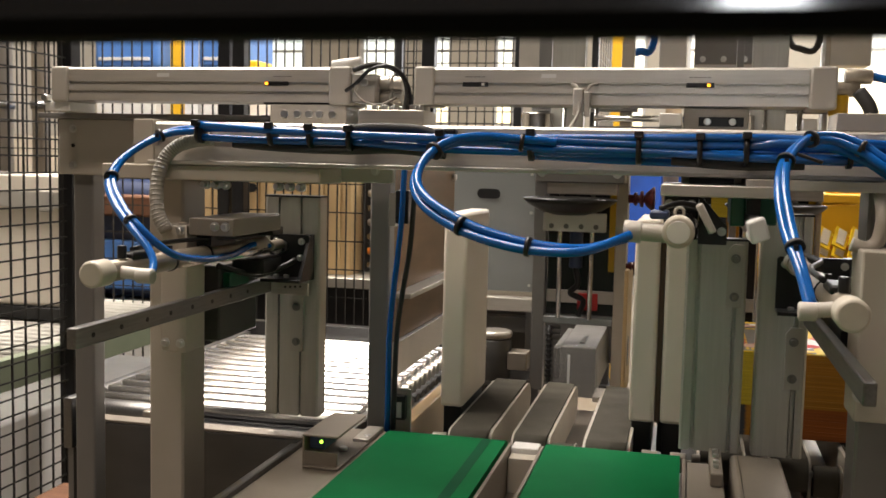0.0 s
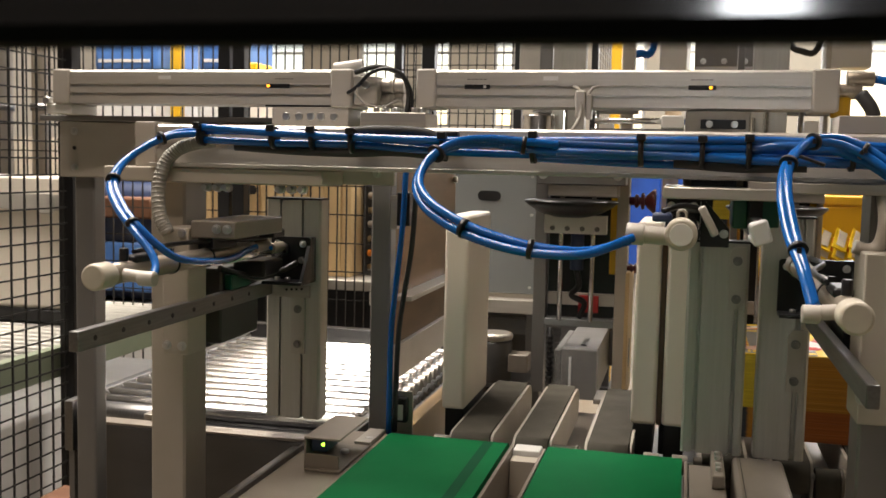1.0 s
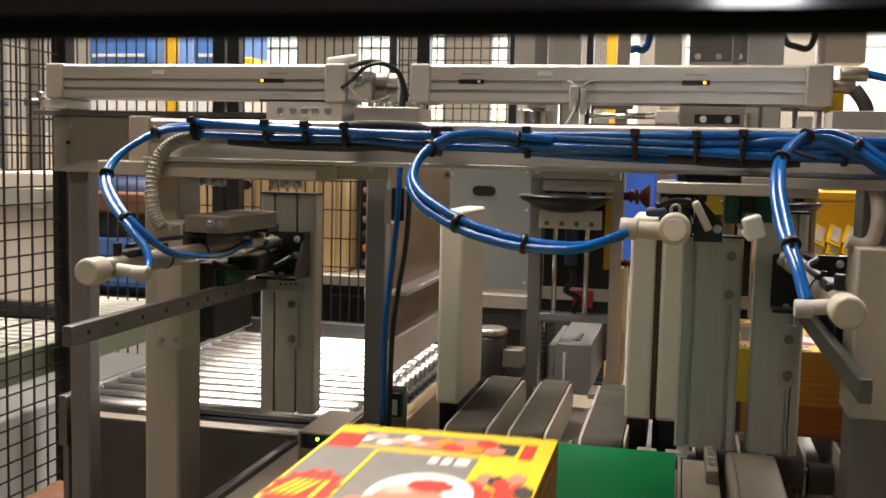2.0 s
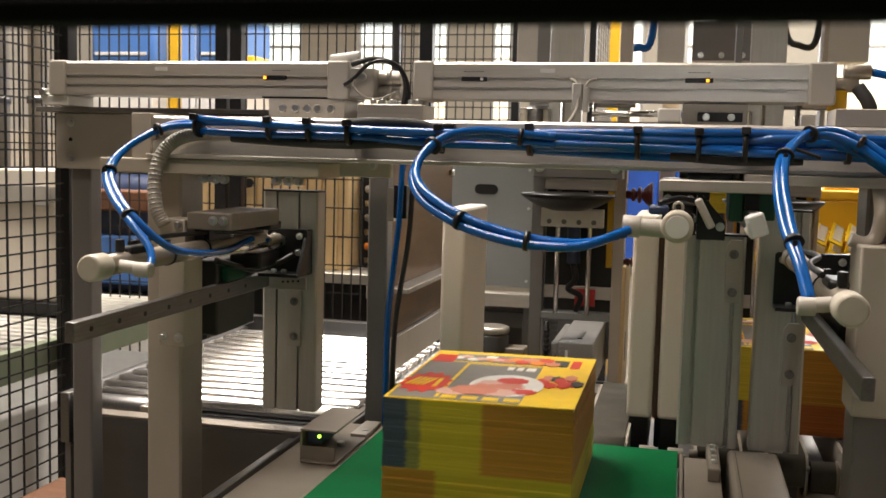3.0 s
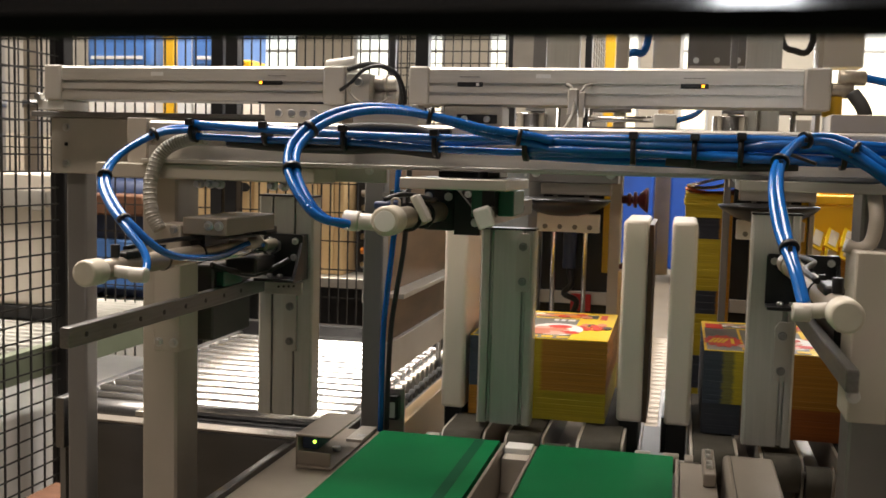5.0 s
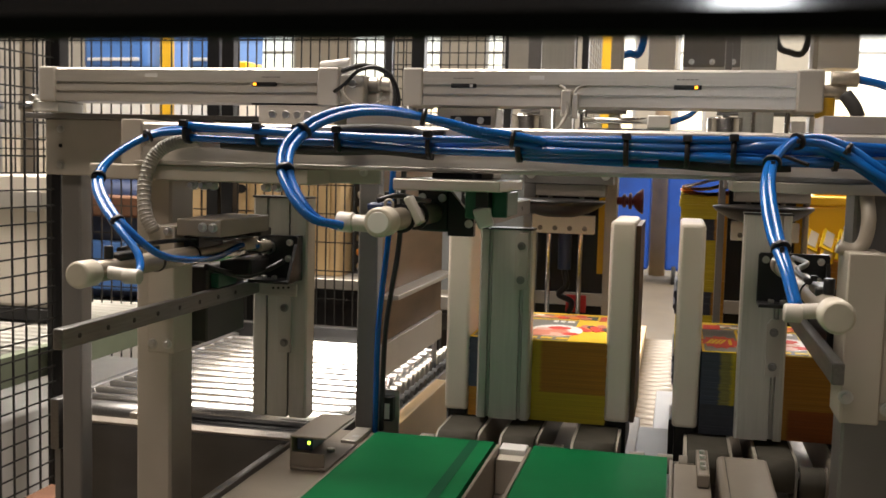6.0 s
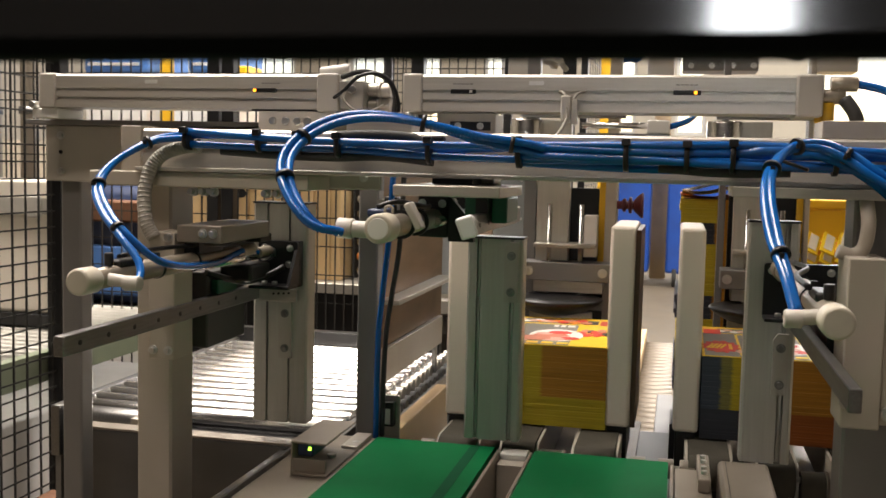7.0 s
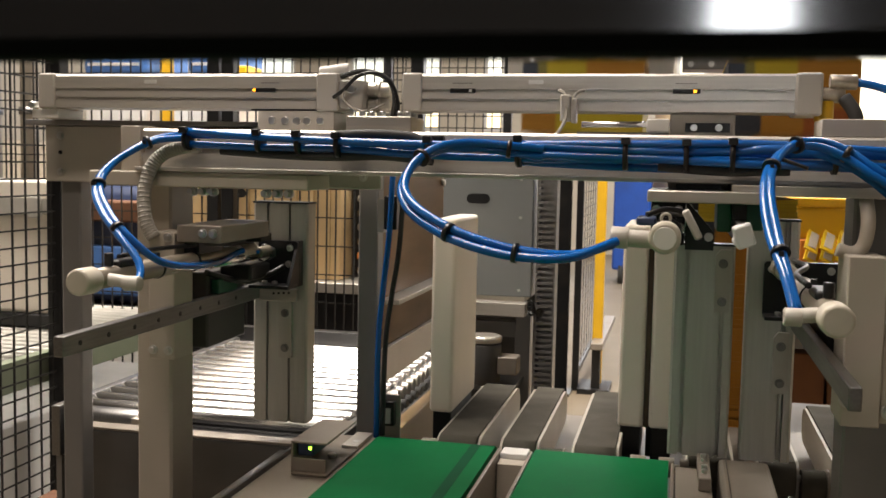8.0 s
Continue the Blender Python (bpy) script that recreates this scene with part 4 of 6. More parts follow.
def carriage():
    c = thing("sliding_carriage", (0.035, 1.22, 1.29), "sliding carriage with black brackets and a white capped cylinder", "carriage")
    part("slide_bar", box(B(), -0.030, 0.096, 1.13, 1.30, 1.317, 1.330, 0.0015), ALU_X, c)
    part("neck", box(B(), -0.010, 0.066, 1.257, 1.31, 1.3302, 1.42, 0.002), PLASTIC, c)
    part("neck_slot", box(B(), 0.008, 0.060, 1.2555, 1.2572, 1.398, 1.409), BLACK, c)
    for x in (0.018, 0.047):
        part("neck_screw", rod(B(), (x, 1.253, 1.4035), (x, 1.2558, 1.4035), 0.0045, 14, 0.001), BOLT, c)
    part("shoe", box(B(), 0.0, 0.05, 1.20, 1.30, 1.3303, 1.337), BLACK, c)
    part("left_bracket", box(B(), -0.028, 0.012, 1.24, 1.252, 1.262, 1.3168, 0.003), BLACK, c, "black angle bracket")
    b = B()
    prism(b, [(0.013, 1.3168), (0.046, 1.280), (0.046, 1.258), (0.013, 1.258)], "y", 1.235, 1.247)
    part("right_bracket", b, BLACK, c)
    bolts(c, [(-0.022, 1.2395, 1.305), (0.004, 1.2395, 1.305), (0.040, 1.2345, 1.274)], "y", 0.0035, 0.005)
    part("green_block", box(B(), 0.0465, 0.0624, 1.175, 1.26, 1.284, 1.3168, 0.002), GREEN_PLATE, c)
    part("green_block", box(B(), 0.0776, 0.097, 1.18, 1.26, 1.286, 1.3168, 0.002), GREEN_PLATE, c)
    part("rail_shoe", box(B(), 0.0625, 0.0775, 1.16, 1.28, 1.2982, 1.3168), BLACK, c)
    cx, cz = -0.008, 1.286
    part("barrel", rod(B(), (cx, 1.03, cz), (cx, 1.26, cz), 0.0125, 24, 0.001), BARREL, c)
    part("end_cap", rod(B(), (cx, 1.0, cz), (cx, 1.034, cz), 0.0158, 28, 0.003), CAP, c, "aged white plastic end cap")
    part("cap_disc", rod(B(), (cx, 0.999, cz), (cx, 1.001, cz), 0.0112, 26, 0.0004), WHITE_PLASTIC, c)
    part("cap_loop", sweep(B(), smooth_line([(cx - 0.004, 1.04, cz + 0.014), (cx - 0.004, 1.04, cz + 0.020), (cx, 1.04, cz + 0.0225), (cx + 0.004, 1.04, cz + 0.020), (cx + 0.004, 1.04, cz + 0.014)], 4), 0.0016, 8), CONDUIT, c)
    b = B()
    rod(b, (cx - 0.01, 1.03, cz - 0.004), (cx - 0.052, 1.03, cz - 0.002), 0.009, 18, 0.0015)
    rod(b, (cx - 0.036, 1.03, cz - 0.003), (cx - 0.054, 1.03, cz - 0.002), 0.011, 18, 0.0015)
    part("elbow", b, PLASTIC, c)
    part("valve", box(B(), cx - 0.030, cx - 0.010, 1.055, 1.090, cz + 0.009, cz + 0.018, 0.003), NAVY, c)
    part("grey_tab", box(B(), -0.004, 0.004, 1.04, 1.06, -0.016, 0.016, 0.002, 2, pose(cx + 0.026, 0, cz + 0.012, 0, -28, 0)), PLASTIC, c)
    for y in (1.09, 1.15):
        part("tie", rod(B(), (cx, y, cz), (cx, y + 0.005, cz), 0.0165, 20), BLACK, c)
    part("lead", sweep(B(), smooth_line([(cx - 0.02, 1.06, cz + 0.02), (cx, 1.07, cz + 0.026), (cx + 0.02, 1.09, cz + 0.022), (cx + 0.014, 1.15, cz + 0.018), (cx, 1.22, cz + 0.016)], 5), 0.003, 8), BLACK, c)
    return c


CARRIAGE = carriage()


# ---- blue hoses ----
def hose_bundle():
    h = thing("hose_bundle", (-0.2, 1.16, 1.36), "bundle of glossy blue air hoses tied along the beam", "hoses")
    main = [(-0.592, 1.150, 1.380), (-0.496, 1.150, 1.377), (-0.395, 1.150, 1.374), (-0.283, 1.152, 1.369), (-0.177, 1.152, 1.370), (-0.056, 1.152, 1.369), (0.059, 1.152, 1.368), (0.105, 1.152, 1.369), (0.25, 1.152, 1.366)]
    offs = [(0, 0.010, 0.004), (0, -0.004, 0.006), (0, 0.004, -0.006)]
    for k, (dx, dy, dz) in enumerate(offs):
        pts = [Vector(p) + Vector((0, dy + 0.002 * math.sin(3.1 * i + k), dz + 0.002 * math.sin(1.7 * i + 2 * k))) for i, p in enumerate(main)]
        part("hose", sweep(B(), smooth_line(pts, 8), 0.0047, 10), HOSE, h)
    for k, (dy, dz) in enumerate(((-0.006, -0.006), (0.012, -0.012), (-0.003, 0.011))):
        pts = [Vector(p) + Vector((0, dy + 0.002 * math.sin(2.3 * i + k), dz + 0.003 * math.sin(1.3 * i + 2 * k + 1))) for i, p in enumerate(main[4:])]
        part("hose", sweep(B(), smooth_line(pts, 8), 0.0047, 10), HOSE, h)
    for pts in ([(-0.55, 1.16, 1.365), (-0.47, 1.158, 1.361), (-0.40, 1.158, 1.360), (-0.34, 1.16, 1.362), (-0.28, 1.16, 1.357)], [(-0.02, 1.156, 1.356), (0.05, 1.154, 1.352), (0.12, 1.156, 1.354)],
                [(-0.40, 1.16, 1.386), (-0.36, 1.156, 1.388), (-0.31, 1.157, 1.386), (-0.29, 1.16, 1.378)]):
        part("black_cable", sweep(B(), smooth_line(pts, 6), 0.0055, 8), RUBBER, h)
    for x, z, r in ((-0.592, 1.378, 0.0135), (-0.496, 1.376, 0.0135), (-0.445, 1.375, 0.0135), (-0.395, 1.373, 0.0145), (-0.283, 1.369, 0.015), (-0.177, 1.369, 0.0175), (-0.056, 1.368, 0.0175), (0.010, 1.367, 0.0175), (0.059, 1.368, 0.0185), (0.165, 1.367, 0.0165)):
        t = B()
        rod(t, (x - 0.0028, 1.155, z), (x + 0.0028, 1.155, z), r, 18)
        box(t, x - 0.005, x + 0.005, 1.137, 1.145, z + r - 0.006, z + r + 0.002, 0.001)
        part("cable_tie", t, BLACK, h)
    for x in (-0.395, -0.283, 0.059):
        part("tie_base", box(B(), x - 0.012, x + 0.012, 1.17, 1.1845, 1.376, 1.388, 0.002), BLACK, h)
    part("tie_tail", rod(B(), (0.11, 1.135, 1.366), (0.135, 1.125, 1.357), 0.002, 6), BLACK, h)
    return h


def tie_on(parent, line, places, r):
    for i in places:
        d = (line[i + 1] - line[i - 1]).normalized() * 0.0022
        b = rod(B(), line[i] - d, line[i] + d, r, 16)
        box(b, -0.002, 0.002, -r - 0.0015, -r + 0.002, -0.0025, 0.0025, 0, 2, Matrix.Translation(line[i]))
        part("cable_tie", b, BLACK, parent)


def fixed_loops():
    a = thing("hose_loop", (-0.62, 1.08, 1.25), "blue hose pair looping down to the air cylinder", "hoses")
    p = [(-0.592, 1.150, 1.380), (-0.632, 1.148, 1.376), (-0.654, 1.12, 1.360), (-0.662, 1.08, 1.338), (-0.656, 1.05, 1.315), (-0.628, 1.02, 1.291), (-0.595, 1.0, 1.267), (-0.570, 0.99, 1.247)]
    part("hose", sweep(B(), smooth_line(p + [(-0.558, 0.98, 1.232), (-0.554, 0.965, 1.218)], 8), 0.0044, 10), HOSE, a)
    q = [Vector(v) + Vector((0.0015, 0.008, 0.004)) for v in p[:-1]]
    part("hose", sweep(B(), smooth_line(q + [Vector((-0.567, 1.03, 1.240)), Vector((-0.566, 1.10, 1.226)), Vector((-0.574, 1.2, 1.221)), Vector((-0.585, 1.30, 1.228)), Vector((-0.582, 1.352, 1.222))], 8), 0.0044, 10), HOSE, a)
    mid = smooth_line([(Vector(u) + Vector(v)) / 2 for u, v in zip(p[:-1], q)], 8)
    tie_on(a, mid, (11, 30, 46), 0.0086)
    part("fitting", rod(B(), (-0.582, 1.345, 1.222), (-0.582, 1.385, 1.222), 0.008, 14, 0.001), BARREL, a)
    g = thing("conduit", (-0.64, 1.15, 1.25), "grey ribbed conduit bending down the leg", "conduit")
    cl = smooth_line([(-0.585, 1.168, 1.371), (-0.608, 1.168, 1.368), (-0.631, 1.166, 1.360), (-0.646, 1.16, 1.342), (-0.650, 1.15, 1.310), (-0.642, 1.14, 1.275), (-0.631, 1.14, 1.255)], 12)
    b = sweep(B(), cl, 0.0085, 12)
    for i in range(0, len(cl) - 1, 2):
        d = (cl[i + 1] - cl[i]).normalized() * 0.0012
        rod(b, cl[i] - d, cl[i] + d, 0.0088, 12)
    part("tube", b, CONDUIT, g, kind="stuff")
    r = thing("hose_loop", (0.12, 1.02, 1.25), "blue hose pair looping down to the air cylinder", "hoses")
    p = [(0.26, 1.10, 1.300), (0.215, 1.105, 1.338), (0.193, 1.11, 1.353), (0.169, 1.12, 1.370), (0.141, 1.12, 1.380), (0.111, 1.10, 1.376), (0.090, 1.06, 1.355), (0.084, 1.02, 1.327), (0.088, 0.98, 1.292), (0.098, 0.94, 1.262), (0.105, 0.912, 1.232)]
    for k, (dx, dy, dz) in enumerate(((0, 0, 0), (0.006, 0.006, 0.005))):
        part("hose", sweep(B(), smooth_line([Vector(v) + Vector((dx, dy, dz)) * (1 if i < 9 else 0.4) for i, v in enumerate(p)], 8), 0.0047, 10), HOSE, r)
    for k in range(3):
        part("hose", sweep(B(), smooth_line([(0.12, 1.15, 1.372 + 0.004 * k), (0.165, 1.135, 1.374 - 0.004 * k), (0.20, 1.122, 1.356 - 0.006 * k), (0.235, 1.115, 1.328 - 0.008 * k), (0.28, 1.11, 1.288 - 0.008 * k)], 8), 0.0047, 10), HOSE, r)
    mid = smooth_line([Vector(v) + Vector((0.003, 0.003, 0.0025)) for v in p], 8)
    tie_on(r, mid, (24, 38, 48, 68), 0.0092)


hose_bundle()
fixed_loops()

# hose loop to the carriage: rigid links that follow the bend
LOOP_PARKED = [(-0.150, 1.145, 1.369), (-0.172, 1.140, 1.371), (-0.226, 1.130, 1.376), (-0.261, 1.110, 1.371), (-0.282, 1.080, 1.353), (-0.286, 1.050, 1.328), (-0.267, 1.020, 1.307), (-0.233, 1.000, 1.289), (-0.195, 0.990, 1.276), (-0.148, 0.985, 1.267), (-0.098, 0.99, 1.266), (-0.058, 1.02, 1.278)]
LOOP_HALF = [(-0.150, 1.145, 1.370), (-0.169, 1.140, 1.375), (-0.223, 1.130, 1.383), (-0.273, 1.120, 1.384), (-0.321, 1.100, 1.377), (-0.354, 1.080, 1.360), (-0.364, 1.050, 1.332), (-0.349, 1.030, 1.305), (-0.317, 1.010, 1.286), (-0.277, 1.000, 1.274), (-0.245, 1.0, 1.269), (-0.219, 1.02, 1.278)]
LOOP_FAR = [(-0.150, 1.145, 1.371), (-0.168, 1.140, 1.376), (-0.218, 1.130, 1.384), (-0.276, 1.120, 1.399), (-0.327, 1.110, 1.407), (-0.370, 1.100, 1.404), (-0.403, 1.080, 1.388), (-0.418, 1.050, 1.362), (-0.409, 1.020, 1.335), (-0.388, 1.000, 1.308), (-0.368, 1.0, 1.288), (-0.348, 1.02, 1.280)]
LINKS = 110


def loop_nodes(s):
    """The bend's node points when the carriage has gone the share s of its way."""
    w = (2 * (s - 0.5) * (s - 1), 4 * s * (1 - s), 2 * s * (s - 0.5))
    line = smooth_line([w[0] * Vector(a) + w[1] * Vector(b) + w[2] * Vector(c) for a, b, c in zip(LOOP_PARKED, LOOP_HALF, LOOP_FAR)], 12)
    run = [0.0]
    for a, b in zip(line, line[1:]):
        run.append(run[-1] + (b - a).length)
    out = []
    for k in range(LINKS + 1):
        g = run[-1] * k / LINKS
        i = max(j for j in range(len(run)) if run[j] <= g + 1e-9)
        i = min(i, len(line) - 2)
        out.append(line[i].lerp(line[i + 1], (g - run[i]) / max(run[i + 1] - run[i], 1e-9)))
    return out, run[-1]


def link_pose(a, b):
    d = (b - a).normalized()
    side = d.cross(Vector((0, -1, 0.25))).normalized()
    up = side.cross(d)
    m = Matrix((d, up, side)).transposed().to_4x4()
    m.translation = (a + b) / 2
    return m


def travelling_loop():
    h = thing("travelling_hose_loop", (0, 0, 0), "blue hose pair looping freely from beam to carriage", "hoses")
    rest = [loop_nodes(s)[0] for s in (0.0, 0.0, 1.0)]
    links = []
    for k in range(LINKS):
        b = B()
        local = [Vector((0, 0, 0)) for _ in range(4)]
        for nodes in rest:
            m = link_pose(nodes[k], nodes[k + 1]).inverted()
            before = nodes[k - 1] if k else 2 * nodes[0] - nodes[1]
            after = nodes[k + 2] if k + 2 <= LINKS else 2 * nodes[LINKS] - nodes[LINKS - 1]
            for j, q in enumerate((before, nodes[k], nodes[k + 1], after)):
                local[j] += (m @ q) / len(rest)
        line = smooth_line(local, 6)
        for side in (-1, 1):
            twisted = []
            for i, c in enumerate(line[4:15]):
                a = 0.5 + 4.2 * (k + (i - 2) / 6) / LINKS
                twisted.append(c + side * 0.0047 * Vector((0, math.sin(a), math.cos(a))))
            sweep(b, twisted, 0.0047, 12)
        ob = part("hose_link", b, HOSE, h)
        if k in (8, 33, 68, 85):
            t = B()
            rod(t, (-0.0024, 0, 0), (0.0024, 0, 0), 0.0104, 16)
            part("cable_tie", t, BLACK, ob)
        links.append(ob)
    return links


LOOP = travelling_loop()


# ---- magazines ----
def bundle(bm, w, d, z0, z1, rng, sheet=0.0042, jit=0.0005, bow=0.0):
    """Separate magazines, one upon another, a little out of line."""
    n = max(1, round((z1 - z0) / sheet))
    h = (z1 - z0) / n
    for k in range(n):
        dx, dy = rng.uniform(-jit, jit), rng.uniform(-jit, jit)
        za, zb = z0 + k * h + 0.00008, z0 + (k + 1) * h
        lift = bow * (k + 1) / n
        v = []
        for z in (za, zb):
            for x, y in ((-w / 2, 0), (w / 2, 0), (w / 2, d), (-w / 2, d)):
                v.append(bm.verts.new((x + dx, y + dy, z + (lift if x > 0 and y > d / 2 else 0))))
        for f in ((0, 3, 2, 1), (4, 5, 6, 7), (0, 1, 5, 4), (1, 2, 6, 5), (2, 3, 7, 6), (3, 0, 4, 7)):
            bm.faces.new([v[i] for i in f])
    return bm


def moved(bm, v):
    bmesh.ops.translate(bm, verts=bm.verts, vec=v)
    return bm


def disc(bm, cx, cy, rx, ry, z, h, n=28, star=0.0):
    pts = []
    for k in range(n):
        a = 2 * math.pi * k / n
        f = 1 + (star if k % 2 else 0)
        pts.append((cx + rx * f * math.cos(a), cy + ry * f * math.sin(a)))
    return prism(bm, pts, "z", z, z + h)


def magazine_stack(x, y, z, seed, upper, lower, label, cover=True, d=0.275):
    rng = random.Random(seed)
    s = thing("magazine_stack", (x, y, z), label, "magazine stack", "magazine stacks")
    o = Vector((x, y, z))
    w = 0.215
    for k in range(30):
        z0, z1 = 0.001 + 0.0042 * k, 0.001 + 0.0042 * (k + 1)
        part("magazine", moved(bundle(B(), w, d, z0, z1, rng, bow=0.004 if k > 10 else 0.0), o), upper if k > 10 else lower, s)
    if cover:
        z0 = 0.1275
        tilt = Matrix.Translation(o) @ Matrix.Translation((0, 0, z0)) @ Euler((0.010, -0.010, 0)).to_matrix().to_4x4()

        def lay(name, bm, m, zlabel=""):
            bmesh.ops.transform(bm, matrix=tilt, verts=bm.verts)
            return part(name, bm, m, cov if cov else s, zlabel)
        cov = None
        cov = lay("cover", box(B(), -w / 2, w / 2, 0, d, 0, 0.0012), P_YELLOW, "yellow printed cover with pictures of food")
        lay("picture_ground", box(B(), -w / 2 + 0.004, 0.046, 0.004, 0.205, 0.0012, 0.0016), P_GREY)
        lay("upper_picture", box(B(), -w / 2 + 0.03, 0.046, 0.212, d - 0.018, 0.0012, 0.0016), P_GREY)
        lay("plate_picture", disc(B(), 0.018, 0.088, 0.044, 0.056, 0.0016, 0.0004), P_WHITE)
        for cx, cy, r, m in ((0.010, 0.085, 0.026, P_SALMON), (0.022, 0.112, 0.018, P_RED), (-0.014, 0.055, 0.026, P_SALMON), (0.014, 0.05, 0.020, P_PINK), (-0.036, 0.042, 0.020, P_PINK), (0.042, 0.06, 0.015, P_RED), (-0.002, 0.098, 0.013, P_PINK), (0.030, 0.082, 0.011, P_PINK)):
            lay("meat_picture", disc(B(), cx, cy, r, r * 0.8, 0.002, 0.0002 + 0.0003 * rng.random(), 18, 0.14), m)
        lay("price_star", disc(B(), -0.078, 0.080, 0.025, 0.044, 0.0016, 0.0004, 24, 0.26), P_RED)
        for k, turn in enumerate((-14, -14, -14, -14)):
            lay("price_mark", box(B(), -0.0022, 0.0022, -0.020, 0.020, 0.002, 0.0024, 0, 2, pose(-0.094 + 0.0065 * k, 0.082, 0, 0, 0, turn)), P_YELLOW)
        lay("price_mark", box(B(), -0.066, -0.061, 0.058, 0.102, 0.002, 0.0024), P_YELLOW)
        lay("yellow_rule", box(B(), -0.052, -0.048, 0.012, 0.20, 0.0016, 0.0019), P_YELLOW)
        lay("yellow_rule", box(B(), -0.048, 0.046, 0.196, 0.201, 0.0016, 0.0019), P_YELLOW)
        lay("red_flash", box(B(), -w / 2 + 0.006, -w / 2 + 0.034, 0.20, 0.245, 0.0012, 0.002), P_RED)
        for k in range(9):
            m = (P_RED, P_SALMON, P_RED, P_BLACK, P_RED)[k % 5]
            lay("side_picture", disc(B(), 0.057 + 0.0052 * k, 0.125 + 0.022 * math.sin(2.3 * k), 0.007, 0.013, 0.0012, 0.0005 + 0.0001 * k, 12, 0.25), m)
        for k in range(9):
            m = (P_ORANGE, P_RED, P_SALMON)[k % 3]
            lay("food_picture", disc(B(), -0.024 + 0.010 * k, 0.230 + 0.012 * math.sin(3 * k), 0.009, 0.011, 0.0016, 0.0003 + 0.0001 * k, 12, 0.25), m)
        for k in range(6):
            lay("pale_picture", disc(B(), -0.072 + 0.011 * k, 0.232 + 0.010 * math.sin(2 * k), 0.008, 0.008, 0.0016, 0.0003 + 0.0001 * k, 12, 0.1), (P_WHITE, P_PINK)[k % 2])
        for a, c, y in ((0.004, 0.012, 0.172), (0.016, 0.024, 0.172), (0.028, 0.040, 0.172)):
            lay("text_bar", box(B(), a, c, y, y + 0.018, 0.0016, 0.0019), P_WHITE)
        lay("text_bar", box(B(), 0.056, 0.076, 0.212, 0.248, 0.0012, 0.0016), P_BLACK)
        lay("text_bar", box(B(), 0.080, 0.092, 0.204, 0.25, 0.0012, 0.0016), P_RED)
        for k in range(4):
            lay("text_bar", box(B(), -0.045 + 0.024 * k, -0.027 + 0.024 * k, 0.010, 0.024, 0.0016, 0.0022), P_YELLOW)
    return s


STACK_A = magazine_stack(-0.2155, 1.55, 0.95, 11, EDGE_UP, EDGE_LOW, "stack of yellow food magazines riding on the belts")
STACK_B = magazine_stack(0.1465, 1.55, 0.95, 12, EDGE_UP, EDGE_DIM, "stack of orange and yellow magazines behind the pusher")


def pallet_pile():
    rng = random.Random(5)
    p = thing("magazine_pile", (0.13, 2.2, 0.60), "tall pile of strapped magazine bundles on a low table", "magazine pile")
    z = 0.78
    for k, (h, m, dx) in enumerate(((0.10, EDGE_PILE, 0.004), (0.07, EDGE_DIM, -0.003), (0.09, EDGE_PILE, 0.0), (0.05, EDGE_DIM, -0.006), (0.11, EDGE_PILE, 0.006), (0.045, EDGE_DIM, 0.0), (0.05, EDGE_PILE, -0.002))):
        n = round(h / 0.005)
        for i in range(n):
            part("magazine", moved(bundle(B(), 0.235, 0.29, i * h / n, (i + 1) * h / n, rng, 0.005, 0.003), (0.128 + dx, 2.2, z)), m, p)
        z += h
    for k in range(7):
        m = (P_ORANGE, P_YELLOW, P_WHITE, P_ORANGE, P_YELLOW, PAPER, P_YELLOW)[k]
        b, rows = B(), []
        for i in range(13):
            u = -0.118 + 0.236 * i / 12
            rise = 0.010 * math.sin(9 * u * 3.1 + k) + 0.06 * max(0.0, -u - 0.06) * (1 if k % 2 else -0.6)
            rows.append([b.verts.new((0.125 + u + 0.004 * k, 2.19 + 0.04 * j + 0.006 * k, z + 0.010 + 0.0085 * k + rise + 0.003 * math.sin(5 * j + k))) for j in range(8)])
        for p0, p1 in zip(rows, rows[1:]):
            for j in range(7):
                b.faces.new((p0[j], p1[j], p1[j + 1], p0[j + 1])).smooth = True
        bmesh.ops.solidify(b, geom=b.faces[:], thickness=0.006)
        part("loose_cover", b, m, p, "curled loose printed cover")
    part("table", box(B(), -0.03, 0.75, 2.14, 2.62, 0.70, 0.779, 0.003), GREY_PAINT, p)
    for x in (0.0, 0.68):
        for y in (2.16, 2.56):
            part("leg", box(B(), x, x + 0.04, y, y + 0.04, 0, 0.70), GREY_PAINT, p)
    return p


pallet_pile()


